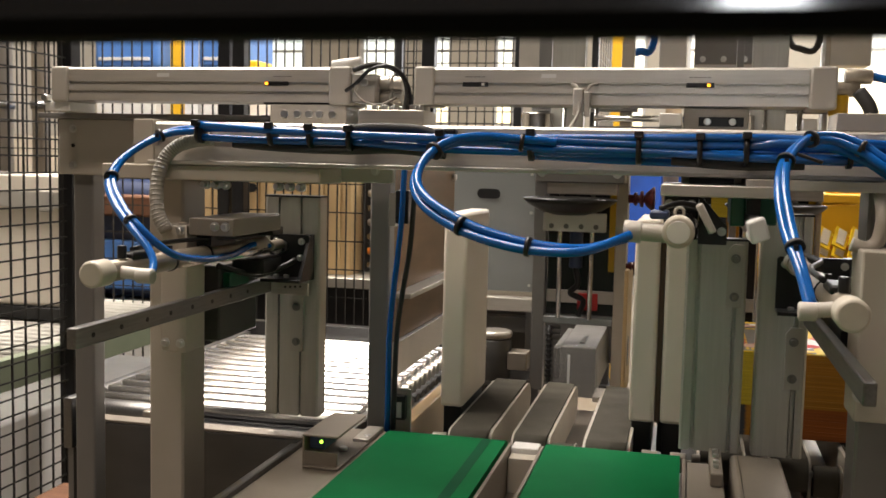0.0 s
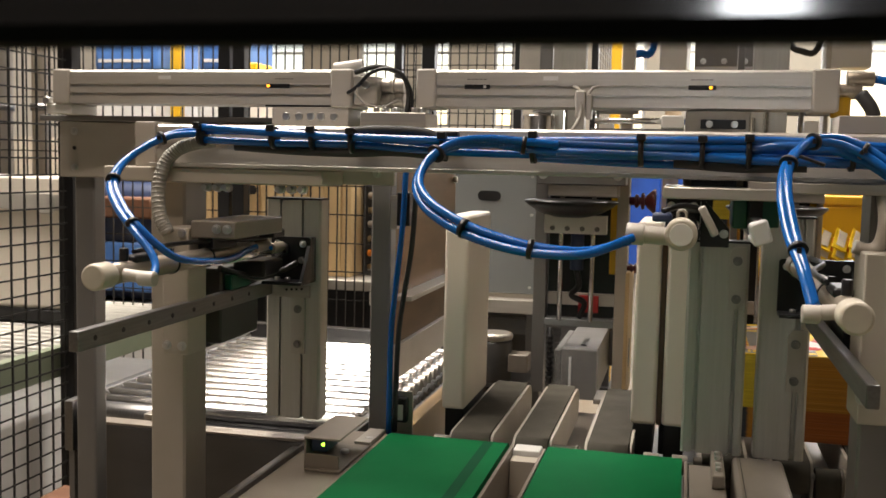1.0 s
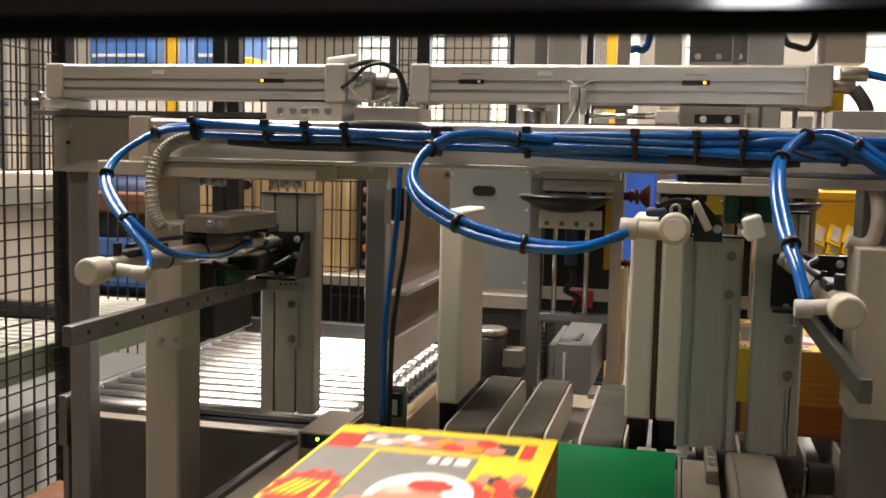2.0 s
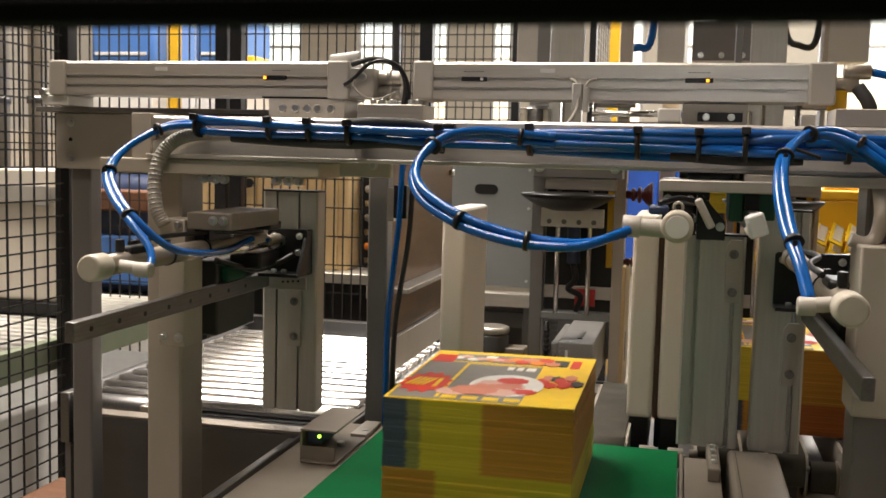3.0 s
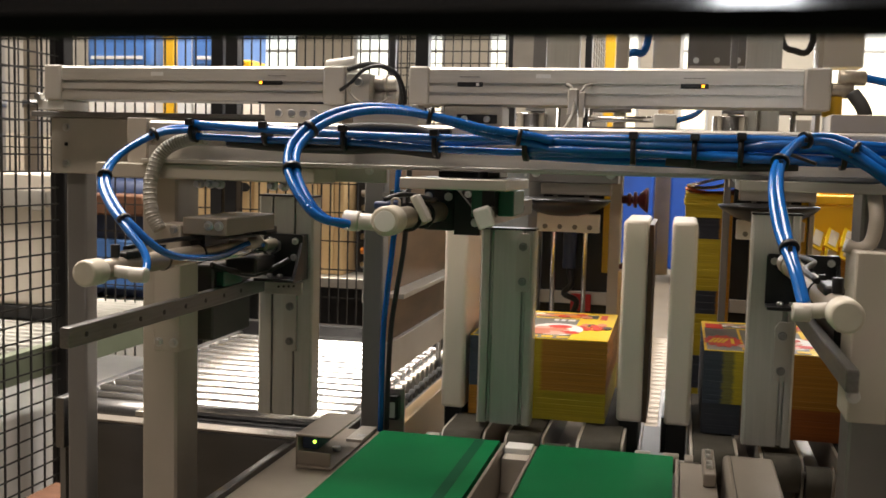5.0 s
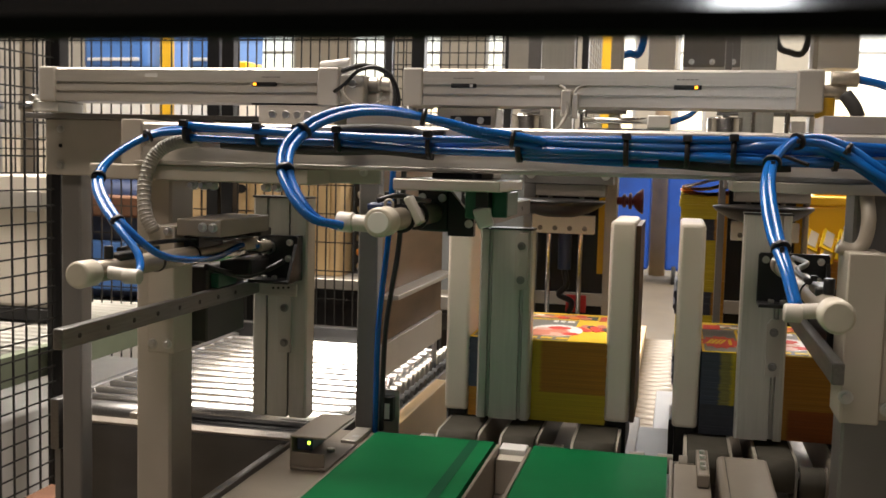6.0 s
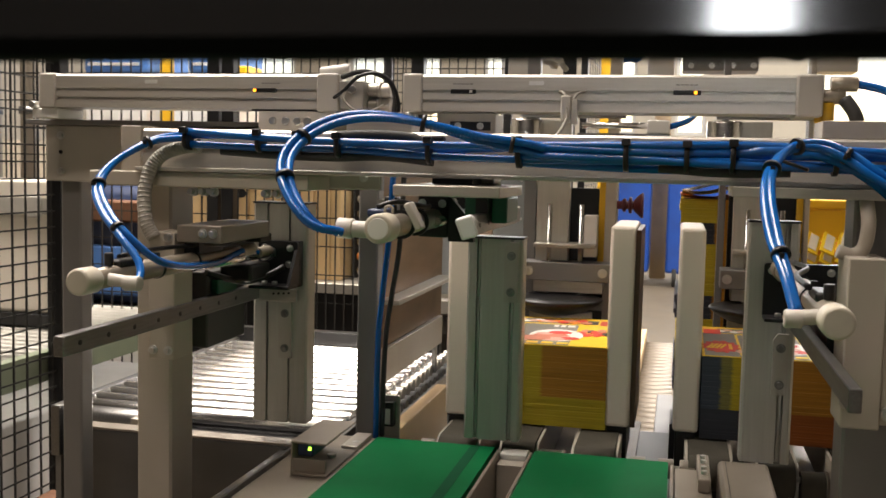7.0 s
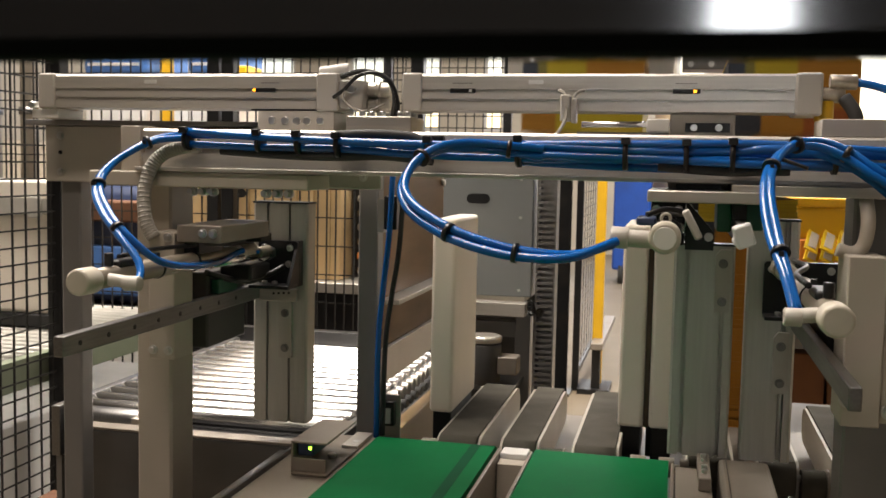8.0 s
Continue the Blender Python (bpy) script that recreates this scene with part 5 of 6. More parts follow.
# ---- grippers behind the belts ----
def gripper(dx, near_lane):
    g = thing("stack_gripper", (-0.21 + dx, 1.97, 0.90), "grey lifting gripper with a black press disc and chrome rods", "gripper", "stack grippers")

    def bx(name, m, *a, parent=None, label="", bev=0.0015):
        a = (a[0] + dx, a[1] + dx, *a[2:])
        return part(name, box(B(), *a, bev), m, parent or g, label)
    bx("upright", GREY_PAINT, -0.293 if near_lane else -0.288, -0.268 if near_lane else -0.2755, 1.97, 2.0, 0.90, 1.70)
    bx("upright", CREAM, -0.134, -0.112 if near_lane else -0.125, 1.97, 2.02, 0.90, 1.70)
    bx("yellow_strip", YELLOW, -0.147, -0.1345, 1.985, 1.99, 1.14, 1.34)
    bx("crossbar", CABINET, -0.268, -0.134, 1.965, 2.0, 1.036, 1.050)
    bx("crossbar", PLASTIC, -0.268, -0.134, 1.99, 2.0, 1.075, 1.10)
    bx("red_plate", RED_PLATE, -0.205, -0.165, 1.984, 1.9895, 1.062, 1.096, label="small red plate")
    # dark sheets added behind the rods and fork box to darken the gaps
    bx("back_plate", BLACK, -0.268, -0.134, 2.005, 2.015, 1.05, 1.315)
    bx("lower_dark_infill", FILM, -0.268, -0.134, 2.26, 2.268, 0.905, 1.05)
    sp = B()
    for k in range(9):
        rod(sp, (-0.252 + dx, 1.94, 0.935 + 0.010 * k), (-0.252 + dx, 1.94, 0.940 + 0.010 * k), 0.0065, 12)
    rod(sp, (-0.252 + dx, 1.94, 0.925), (-0.252 + dx, 1.94, 1.036), 0.0045, 10)
    part("bellows_spring", sp, BLACK, g)
    bx("head_beam", GREY_PAINT, -0.30, -0.10, 1.94, 1.9695, 1.45, 1.50)
    part("canister", rod(B(), (-0.285 + dx, 1.93, 1.37), (-0.285 + dx, 1.93, 1.445), 0.032, 24, 0.003), CHROME, g)
    # fork box with a clear cover
    f = bx("fork_box", FILM, -0.228, -0.160, 1.93, 2.25, 0.9, 0.997, label="grey fork box with a clear cover")
    part("fork_slot", box(B(), -0.196 + dx, -0.186 + dx, 1.98, 2.06, 0.9971, 0.9985), BLACK, f)
    part("clear_cover", box(B(), -0.238 + dx, -0.155 + dx, 1.916, 1.921, 0.902, 1.003, 0.002), CLEAR, f)
    part("cover_rib", box(B(), -0.212 + dx, -0.207 + dx, 1.9135, 1.9158, 0.915, 0.985, 0.001), FILM_CLEAR, f)
    bx("fork_arm", FILM, -0.2445, -0.2325, 1.95, 2.2, 0.93, 0.99)
    for x in (-0.255, -0.16):
        bx("fork", STEEL, x, x + 0.018, 1.88, 1.96, 0.905, 0.915)
    # press head: moves down on its rods
    h = bx("press_head", WHITE_PLASTIC, -0.266, -0.148, 1.905, 1.925, 1.222, 1.257, label="white press plate with screws")
    b = B()
    cx, cy, n = -0.214 + dx, 1.885, 40
    prof = [(0.0, 1.254), (0.030, 1.255), (0.058, 1.263), (0.080, 1.276), (0.0875, 1.283), (0.086, 1.286), (0.05, 1.288), (0.0, 1.2885)]
    rings = []
    for r, z in prof:
        rings.append([b.verts.new((cx + r * math.cos(2 * math.pi * k / n), cy + r * math.sin(2 * math.pi * k / n), z)) for k in range(n)] if r else [b.verts.new((cx, cy, z))])
    for a, c in zip(rings, rings[1:]):
        for k in range(n):
            q = (k + 1) % n
            if len(a) == 1:
                b.faces.new((a[0], c[k], c[q]))
            elif len(c) == 1:
                b.faces.new((a[k], a[q], c[0]))
            else:
                b.faces.new((a[k], a[q], c[q], c[k]))
    for f in b.faces:
        f.smooth = True
    part("press_disc", b, BLACK, h, "black dished press disc")
    for k in range(4):
        part("screw", bolt(B(), (-0.25 + dx + 0.028 * k, 1.905, 1.232), "y", 0.0032, 0.003), STEEL_DARK, h)
    bx("head_block", GREY_PAINT, -0.282, -0.116, 1.90, 1.9645, 1.315, 1.35, parent=h)
    bx("head_block", STEEL, -0.262, -0.13, 1.915, 1.9645, 1.292, 1.3148, parent=h)
    bx("tower", ALU_Z, -0.262, -0.20, 1.935, 1.9645, 1.3502, 1.62, parent=h)
    bx("arm_plate", STEEL, -0.262, -0.145, 1.90, 1.9645, 1.378, 1.386, parent=h)
    bolts(h, [(-0.27 + dx + 0.14 * k, 1.90, 1.333) for k in range(2)], "y", 0.006, 0.005)
    for x in (-0.236, -0.176):
        part("guide_rod", rod(B(), (x + dx, 1.935, 1.052), (x + dx, 1.935, 1.46), 0.0048, 14), CHROME, h)
    part("piston", rod(B(), (-0.206 + dx, 1.945, 1.15), (-0.206 + dx, 1.945, 1.23), 0.013, 16, 0.002), NAVY, h)
    part("side_block", box(B(), -0.170 + dx, -0.145 + dx, 1.93, 1.96, 1.36, 1.44, 0.002), WHITE_PLASTIC, h)
    part("hose_tangle", sweep(B(), smooth_line([(-0.206 + dx, 1.945, 1.15), (-0.20 + dx, 1.94, 1.12), (-0.215 + dx, 1.95, 1.10), (-0.19 + dx, 1.955, 1.085), (-0.20 + dx, 1.96, 1.055)], 5), 0.006, 8), BLACK, h)
    if not near_lane:
        return g, h
    # dark red bellows cups at the side
    for z, k in ((1.285, 1.0), (1.155, 0.62)):
        c = B()
        x = -0.112 + dx
        rod(c, (x, 1.975, z), (x + 0.050 * k, 1.975, z), 0.008 * k, 14)
        rod(c, (x + 0.010 * k, 1.975, z), (x + 0.018 * k, 1.975, z), 0.013 * k, 20, 0.003 * k)
        rod(c, (x + 0.022 * k, 1.975, z), (x + 0.029 * k, 1.975, z), 0.016 * k, 20, 0.003 * k)
        rod(c, (x + 0.032 * k, 1.975, z), (x + 0.046 * k, 1.975, z), 0.011 * k, 22, 0.001, 0.024 * k)
        rod(c, (x + 0.046 * k, 1.975, z), (x + 0.050 * k, 1.975, z), 0.024 * k, 22, 0.001)
        part("bellows", c, RED, g, "dark red rubber bellows cup")
    # tan side panel with an oval opening
    part("side_panel", box(B(), -0.1115 + dx, -0.104 + dx, 1.93, 2.10, 0.90, 1.15, 0.002), RAW_BOARD, g, "tan side panel")
    oval = [(2.0 + 0.018 * math.cos(radians(20 * k)), 0.985 + 0.030 * math.sin(radians(20 * k))) for k in range(18)]
    part("panel_opening", prism(B(), oval, "x", -0.1122 + dx, -0.1032 + dx), BLACK, g)
    return g, h


GRIP_A, PRESS_A = gripper(0.0, True)
GRIP_B, PRESS_B = gripper(0.365, False)


# ---- behind the machine ----
def rear_cabinet():
    c = thing("control_cabinet", (-0.55, 2.7, 0), "grey sheet metal cabinet with an oval grip hole", "cabinet")
    part("body", box(B(), -0.82, -0.362, 2.6, 3.0, 1.012, 1.336, 0.003), CABINET, c)
    g = B()
    pts = []
    for sx, a0 in ((0.018, -90), (-0.018, 90)):
        for k in range(9):
            a = radians(a0 + 22.5 * k)
            pts.append((-0.508 + sx + 0.013 * math.cos(a), 1.267 + 0.013 * math.sin(a)))
    prism(g, pts, "y", 2.5975, 2.601)
    part("grip_hole", g, BLACK, c)
    for x, z in ((-0.395, 1.32), (-0.395, 1.22), (-0.395, 1.12), (-0.395, 1.03), (-0.60, 1.20)):
        part("screw", rod(B(), (x, 2.597, z), (x, 2.6005, z), 0.004, 10), BOLT, c)
    part("lower_rail", box(B(), -0.82, -0.372, 2.56, 2.62, 0.965, 1.0, 0.002), ALU_X, c)
    part("lower_edge", box(B(), -0.82, -0.378, 2.605, 2.70, 1.0002, 1.0118), CREAM, c)
    part("frame_post", box(B(), -0.405, -0.365, 2.62, 2.68, 0, 0.9648, 0.003), GREY_PAINT, c)
    part("frame_post", box(B(), -0.80, -0.76, 2.62, 2.68, 0, 0.9648, 0.003), GREY_PAINT, c)
    # dark sheet added for the dim space under the cabinet
    part("dark_backing", box(B(), -0.82, -0.362, 2.98, 3.0, 0.0, 1.0115), DARK_PANEL, c)
    part("cross_rail", box(B(), -0.76, -0.405, 2.63, 2.67, 0.90, 0.94), GREY_PAINT, c)
    # slotted cable duct beside the cabinet
    d = B()
    box(d, -0.352, -0.347, 2.60, 2.66, 0.55, 1.335)
    box(d, -0.306, -0.301, 2.60, 2.66, 0.55, 1.335)
    box(d, -0.347, -0.306, 2.655, 2.66, 0.55, 1.335)
    for k in range(52):
        z = 0.552 + k * 0.015
        box(d, -0.3468, -0.3062, 2.60, 2.604, z, z + 0.008)
    part("slotted_duct", d, GREY_PAINT, c, "slotted grey cable duct")
    part("duct_foot", box(B(), -0.352, -0.301, 2.61, 2.66, 0, 0.55), GREY_PAINT, c)
    b = B()
    for k in range(5):
        sweep(b, smooth_line([(-0.37, 2.595, 0.975 + 0.006 * k), (-0.355, 2.58, 0.97 + 0.008 * k), (-0.34, 2.59, 0.985 - 0.006 * k), (-0.33, 2.60, 0.98)], 4), 0.003, 6)
    part("cables", b, BLACK, c)
    m = thing("gear_motor", (-0.46, 2.5, 0.80), "small grey gear motor with a terminal box", "motor")
    # housing and terminal box coloured darker to carry the shade on the motor
    part("housing", rod(B(), (-0.462, 2.5, 0.80), (-0.462, 2.5, 0.905), 0.042, 24, 0.006), DARK_PANEL, m)
    part("fan_cover", rod(B(), (-0.462, 2.5, 0.906), (-0.462, 2.5, 0.925), 0.044, 24, 0.008), STEEL, m)
    part("terminal_box", box(B(), -0.425, -0.375, 2.47, 2.53, 0.83, 0.875, 0.003), CHEEK, m)
    part("bracket", box(B(), -0.52, -0.38, 2.46, 2.66, 0.79, 0.80), STEEL_DARK, m)
    part("stand", box(B(), -0.48, -0.44, 2.48, 2.52, 0, 0.79), BLACK, m)


rear_cabinet()


def mesh_panel(name, base, length, z0, z1, dx, dz, along, label, wire=0.002):
    """A black welded mesh panel between two posts, along X or Y."""
    f = thing(name, base, label, "mesh fence", "mesh fences")
    x, y, _ = base

    def at(u, v, z):
        return (x + u, y + v, z) if along == "x" else (x + v, y + u, z)
    b = B()
    for k in range(int(length / dx) + 1):
        u = k * dx
        p, q = Vector(at(u, 0, z0)), Vector(at(u, 0, z1))
        box(b, p.x - wire, p.x + wire, p.y - wire, p.y + wire, z0, z1)
    for k in range(int((z1 - z0) / dz) + 1):
        z = z0 + k * dz
        p, q = at(0, wire * 2, z), at(length, wire * 2, z)
        box(b, min(p[0], q[0]) - wire * 0.5, max(p[0], q[0]) + wire * 0.5, min(p[1], q[1]) - wire * 0.5, max(p[1], q[1]) + wire * 0.5, z - wire, z + wire)
    part("mesh", b, BLACK_WIRE, f, kind="stuff")
    for u in (0.0, length):
        p = at(u, 0, 0)
        part("post", box(B(), p[0] - 0.02, p[0] + 0.02, p[1] - 0.02, p[1] + 0.02, 0, z1 + 0.05, 0.002), BLACK, f)
    for z in (z0, z1):
        p, q = at(0.02, 0, z), at(length - 0.02, 0, z)
        part("rail", box(B(), min(p[0], q[0]) - 0.01, max(p[0], q[0]) + 0.01, min(p[1], q[1]) - 0.01, max(p[1], q[1]) + 0.01, z - 0.012, z + 0.012), BLACK, f)
    return f


mesh_panel("mesh_fence", (-1.5, 0.9, 0), 1.33, 0.1, 2.2, 0.05, 0.04, "y", "black welded mesh safety fence beside the machine")
mesh_panel("mesh_fence", (-2.9, 3.0, 0), 1.45, 0.1, 2.3, 0.036, 0.09, "x", "black welded mesh safety fence across the hall")
mesh_panel("mesh_fence", (-1.40, 3.0, 0), 0.62, 0.1, 2.3, 0.030, 0.09, "x", "black welded mesh safety fence across the hall")
mesh_panel("mesh_fence", (-1.46, 5.0, 0), 0.62, 0.1, 2.3, 0.045, 0.06, "x", "black welded mesh safety fence behind the cabinet", 0.0028)
mesh_panel("mesh_fence", (-0.57, 6.1, 0), 1.8, 0.1, 2.3, 0.18, 0.05, "y", "black welded mesh safety fence beside the gangway")


def left_side():
    # pale bins, roller track and low crate beyond the left fence
    for k, (x0, x1, y) in enumerate(((-2.28, -1.727, 2.55), (-2.95, -2.36, 2.6))):
        b = thing("pale_bin", ((x0 + x1) / 2, y + 0.3, 0.80), "large cream plastic bin with a ribbed rim", "bin", "cream bins")
        part("body", box(B(), x0 + 0.02, x1 - 0.02, y, y + 0.16, 0.9, 1.22, 0.012, 3), HDPE, b)
        part("rim", box(B(), x0, x1, y - 0.02, y + 0.18, 1.2205, 1.285, 0.008, 2), HDPE, b)
        part("strap", box(B(), x0 - 0.004, x1 + 0.004, y - 0.024, y - 0.02, 1.19, 1.235, 0.001), PLASTIC, b)
        for u in (0.1, 0.5, 0.92):
            x = x0 + (x1 - x0) * u
            part("latch", box(B(), x - 0.02, x + 0.02, y - 0.04, y - 0.0241, 1.18, 1.24, 0.004), PLASTIC, b)
        part("foot_strip", box(B(), x0, x1, y - 0.01, y + 0.16, 0.862, 0.8995, 0.004), BLACK, b)
    r = thing("roller_track", (-2.0, 2.3, 0), "green framed gravity roller track behind the fence", "conveyor")
    for k in range(26):
        y = 1.72 + k * 0.052
        part("roller", rod(B(), (-3.0, y, 0.84), (-1.56, y, 0.84), 0.02, 14), ROLLER_DULL, r)
    frame_green = mat("sage_green_paint", (0.20, 0.23, 0.16), 0.5)
    for x in (-1.555, -2.27, -3.03):
        part("side_rail", box(B(), x, x + 0.03 if x > -2 else x + 0.02, 1.68, 3.2, 0.79, 0.818 if -3 < x < -2 else 0.865, 0.002), frame_green, r)
    for x in (-1.552, -3.02):
        for y in (1.7, 3.1):
            part("leg", box(B(), x, x + 0.025, y, y + 0.04, 0, 0.79), frame_green, r)
    s = thing("paper_skip", (-2.1, 1.6, 0), "low white box trolley on castors", "trolley")
    part("box", box(B(), -2.9, -1.57, 1.78, 2.9, 0.30, 0.70, 0.01), WHITE_PLASTIC, s)
    part("shelf", box(B(), -2.9, -1.57, 1.78, 2.9, 0.26, 0.30), BLACK, s)
    for x in (-2.8, -1.68):
        for y in (1.85, 2.8):
            part("castor", rod(B(), (x, y, 0.13), (x + 0.04, y, 0.13), 0.13, 18), RUBBER, s)
    w = thing("wooden_block", (-1.35, 1.95, 0), "stacked reddish wooden blocks", "wood block")
    part("block", box(B(), -1.42, -1.25, 1.9, 2.1, 0.0, 0.30, 0.004), WOOD, w)
    part("block", box(B(), -1.43, -1.30, 1.89, 2.09, 0.302, 0.56, 0.004), WOOD, w)
    # pipes and ducts against the side of the hall
    for k, (x, y, rr) in enumerate(((-2.75, 3.6, 0.06), (-2.55, 3.6, 0.035), (-3.2, 3.8, 0.08), (-2.40, 3.55, 0.02))):
        p = thing("down_pipe", (x, y, 0), "dusty cream vertical duct pipe", "pipe", "duct pipes")
        part("pipe", rod(B(), (x, y, 0), (x, y, 6.0), rr, 18), CREAM, p)
        part("clamp", rod(B(), (x, y, 1.52), (x, y, 1.55), rr + 0.006, 18), STEEL_DARK, p)
    solo("partition", box(B(), -6.0, -2.2, 5.4, 5.5, 0, 1.45), PAINT_WALL, "plain cream partition behind the mesh", "partition", "structure")


left_side()


def far_things():
    # blue covered load and machines behind the mesh
    for x0, x1 in ((-3.08, -2.72), (-2.48, -2.27)):
        t = thing("covered_load", ((x0 + x1) / 2, 5.0, 0), "load under a bright blue tarpaulin on white cartons", "load", "covered loads")
        part("tarpaulin", box(B(), x0, x1, 4.8, 5.3, 1.79, 2.05, 0.03, 3), SHEET_BLUE, t)
        part("seam_band", box(B(), x0 + 0.03, x1 - 0.03, 4.794, 4.7995, 1.835, 1.852, 0.002), WHITE_PLASTIC, t, "white welded seam")
        for j in range(5):
            part("carton", box(B(), x0, x1 - 0.01, 4.82, 5.3, 0.14 + 0.33 * j, 0.46 + 0.33 * j, 0.01), WHITE_PLASTIC, t)
        part("pallet", box(B(), x0 - 0.02, x1 + 0.02, 4.8, 5.32, 0.0, 0.138, 0.01), WOOD, t)
    yl = thing("yellow_crate", (-2.19, 4.95, 0), "small yellow crate on a pale cabinet", "crate")
    part("body", box(B(), -2.235, -2.15, 4.8, 5.0, 1.72, 1.835, 0.01), CRATE, yl)
    part("cabinet", box(B(), -2.245, -2.02, 4.81, 5.2, 0.0, 1.7195, 0.01), HDPE, yl)
    for x, y in ((-2.66, 4.9), (-0.452, 6.2)):
        p = thing("yellow_post", (x, y, 0), "safety yellow steel post", "post", "yellow posts")
        part("post", box(B(), x - 0.03, x + 0.03, y, y + 0.05, 0, 4.0, 0.004), YELLOW, p)
        part("base", box(B(), x - 0.08, x + 0.08, y - 0.06, y + 0.11, 0, 0.012), BLACK, p)
    p = thing("black_post", (-0.605, 5.99, 0), "black square fence post by the gangway", "post")
    part("post", box(B(), -0.682, -0.612, 5.95, 6.03, 0, 3.2, 0.004), MATTE, p)
    part("base", box(B(), -0.72, -0.585, 5.9, 6.08, 0, 0.012), BLACK, p)
    s = thing("rail_stand", (-0.44, 6.2, 0), "grey rail end on a black stand", "stand")
    part("rail", box(B(), -0.475, -0.405, 6.0, 7.2, 0.27, 0.31, 0.004), CHEEK, s)
    part("stem", box(B(), -0.47, -0.42, 6.05, 6.10, 0.03, 0.27), BLACK, s)
    part("base", box(B(), -0.55, -0.36, 6.0, 6.3, 0, 0.03), BLACK, s)
    for x0, x1 in ((-0.74, -0.31), (-0.12, 0.75)):
        b = thing("wheeled_bin", ((x0 + x1) / 2, 12.3, 0), "tall blue plastic wheeled bin", "bin", "blue bins")
        part("body", box(B(), x0, x1, 12.0, 12.7, 0.16, 1.62, 0.03, 2), BIN_BLUE, b)
        part("rim", box(B(), x0 - 0.03, x1 + 0.03, 11.96, 12.74, 1.6205, 1.70, 0.02, 2), BIN_BLUE, b)
        for x in (x0 + 0.08, x1 - 0.12):
            part("wheel", rod(B(), (x, 12.03, 0.11), (x + 0.05, 12.03, 0.11), 0.11, 18), RUBBER, b)
            part("wheel", rod(B(), (x, 12.6, 0.11), (x + 0.05, 12.6, 0.11), 0.11, 18), RUBBER, b)
        part("hinge", box(B(), (x0 + x1) / 2 - 0.08, (x0 + x1) / 2 + 0.08, 11.9, 11.959, 1.36, 1.42), BLACK, b)
    c = thing("drum_pillar", (-0.225, 13.0, 0), "cream round pillar", "pillar")
    part("shaft", rod(B(), (-0.225, 13.0, 0), (-0.225, 13.0, 6.0), 0.10, 24), RAW_BOARD, c)
    # low roller lane, tan cabinet and a truck behind the mesh
    lr = thing("low_roller_lane", (-0.06, 3.7, 0), "low roller lane with tan side boards", "conveyor")
    for k in range(26):
        part("roller", rod(B(), (-0.11, 2.75 + 0.07 * k, 0.575), (0.05, 2.75 + 0.07 * k, 0.575), 0.025, 12), CHEEK, lr)
    part("side_board", box(B(), -0.15, -0.1105, 2.7, 4.6, 0.50, 0.64, 0.003), RAW_BOARD, lr)
    part("side_board", box(B(), 0.0505, 0.065, 2.7, 4.6, 0.50, 0.60, 0.003), STEEL_DARK, lr)
    for yy in (2.8, 4.5):
        for xx in (-0.14, 0.052):
            part("leg", box(B(), xx, xx + 0.012, yy, yy + 0.03, 0, 0.50), STEEL_DARK, lr)
    tc = thing("tan_cabinet", (-1.4, 3.4, 0), "ribbed tan cabinet on a dark base behind the mesh", "cabinet")
    part("body", box(B(), -1.78, -1.12, 3.28, 3.7, 0.95, 1.37, 0.004), RAW_BOARD, tc)
    for k in range(11):
        part("rib", box(B(), -1.77 + 0.06 * k, -1.755 + 0.06 * k, 3.268, 3.2798, 0.955, 1.365, 0.002), RAW_BOARD, tc)
    oval = [(-1.508 + 0.030 * sx + 0.016 * math.cos(radians(a0 + 22.5 * j)), 1.241 + 0.016 * math.sin(radians(a0 + 22.5 * j))) for sx, a0 in ((1, -90), (-1, 90)) for j in range(9)]
    part("grip_hole", prism(B(), oval, "y", 3.2655, 3.267), BLACK, tc)
    part("shelf", box(B(), -1.80, -0.85, 3.2, 3.7, 0.915, 0.9495, 0.003), STEEL, tc)
    part("base", box(B(), -1.78, -0.87, 3.25, 3.68, 0, 0.9145, 0.004), BLACK, tc)
    part("wiring_back", box(B(), -1.115, -0.90, 3.4, 3.45, 0.95, 1.36), BLACK, tc)
    for k in range(7):
        part("connector", rod(B(), (-1.08, 3.36, 0.98 + 0.05 * k), (-1.02, 3.35, 0.985 + 0.05 * k), 0.012, 12), (CHROME, STEEL, P_ORANGE)[(k * 2) % 3 if k == 1 else k % 2], tc)
        part("cable", sweep(B(), smooth_line([(-1.02, 3.35, 0.985 + 0.05 * k), (-0.99, 3.34, 0.97 + 0.05 * k), (-0.96, 3.37, 0.96 + 0.045 * k), (-0.95, 3.4, 0.955 + 0.03 * k)], 4), 0.008, 6), RUBBER, tc)
    sl = thing("signal_box", (-0.93, 2.45, 0.5), "small black signal box with a green lamp", "sensor")
    part("stem", box(B(), -0.945, -0.915, 2.44, 2.47, 0, 0.93), BLACK, sl)
    part("box", box(B(), -0.95, -0.91, 2.43, 2.475, 0.9305, 0.99, 0.003), BLACK, sl)
    part("lamp", rod(B(), (-0.935, 2.427, 0.975), (-0.935, 2.431, 0.975), 0.006, 12), GREEN_LED, sl)
    tr = thing("pallet_truck", (-2.3, 3.9, 0), "navy and red pallet truck behind the mesh", "truck")
    part("body", box(B(), -2.62, -2.05, 3.7, 4.3, 0.75, 1.25, 0.08, 4), NAVY, tr)
    part("hood", box(B(), -2.5, -2.1, 3.75, 4.2, 1.2505, 1.38, 0.05, 4), SHEET_BLUE, tr)
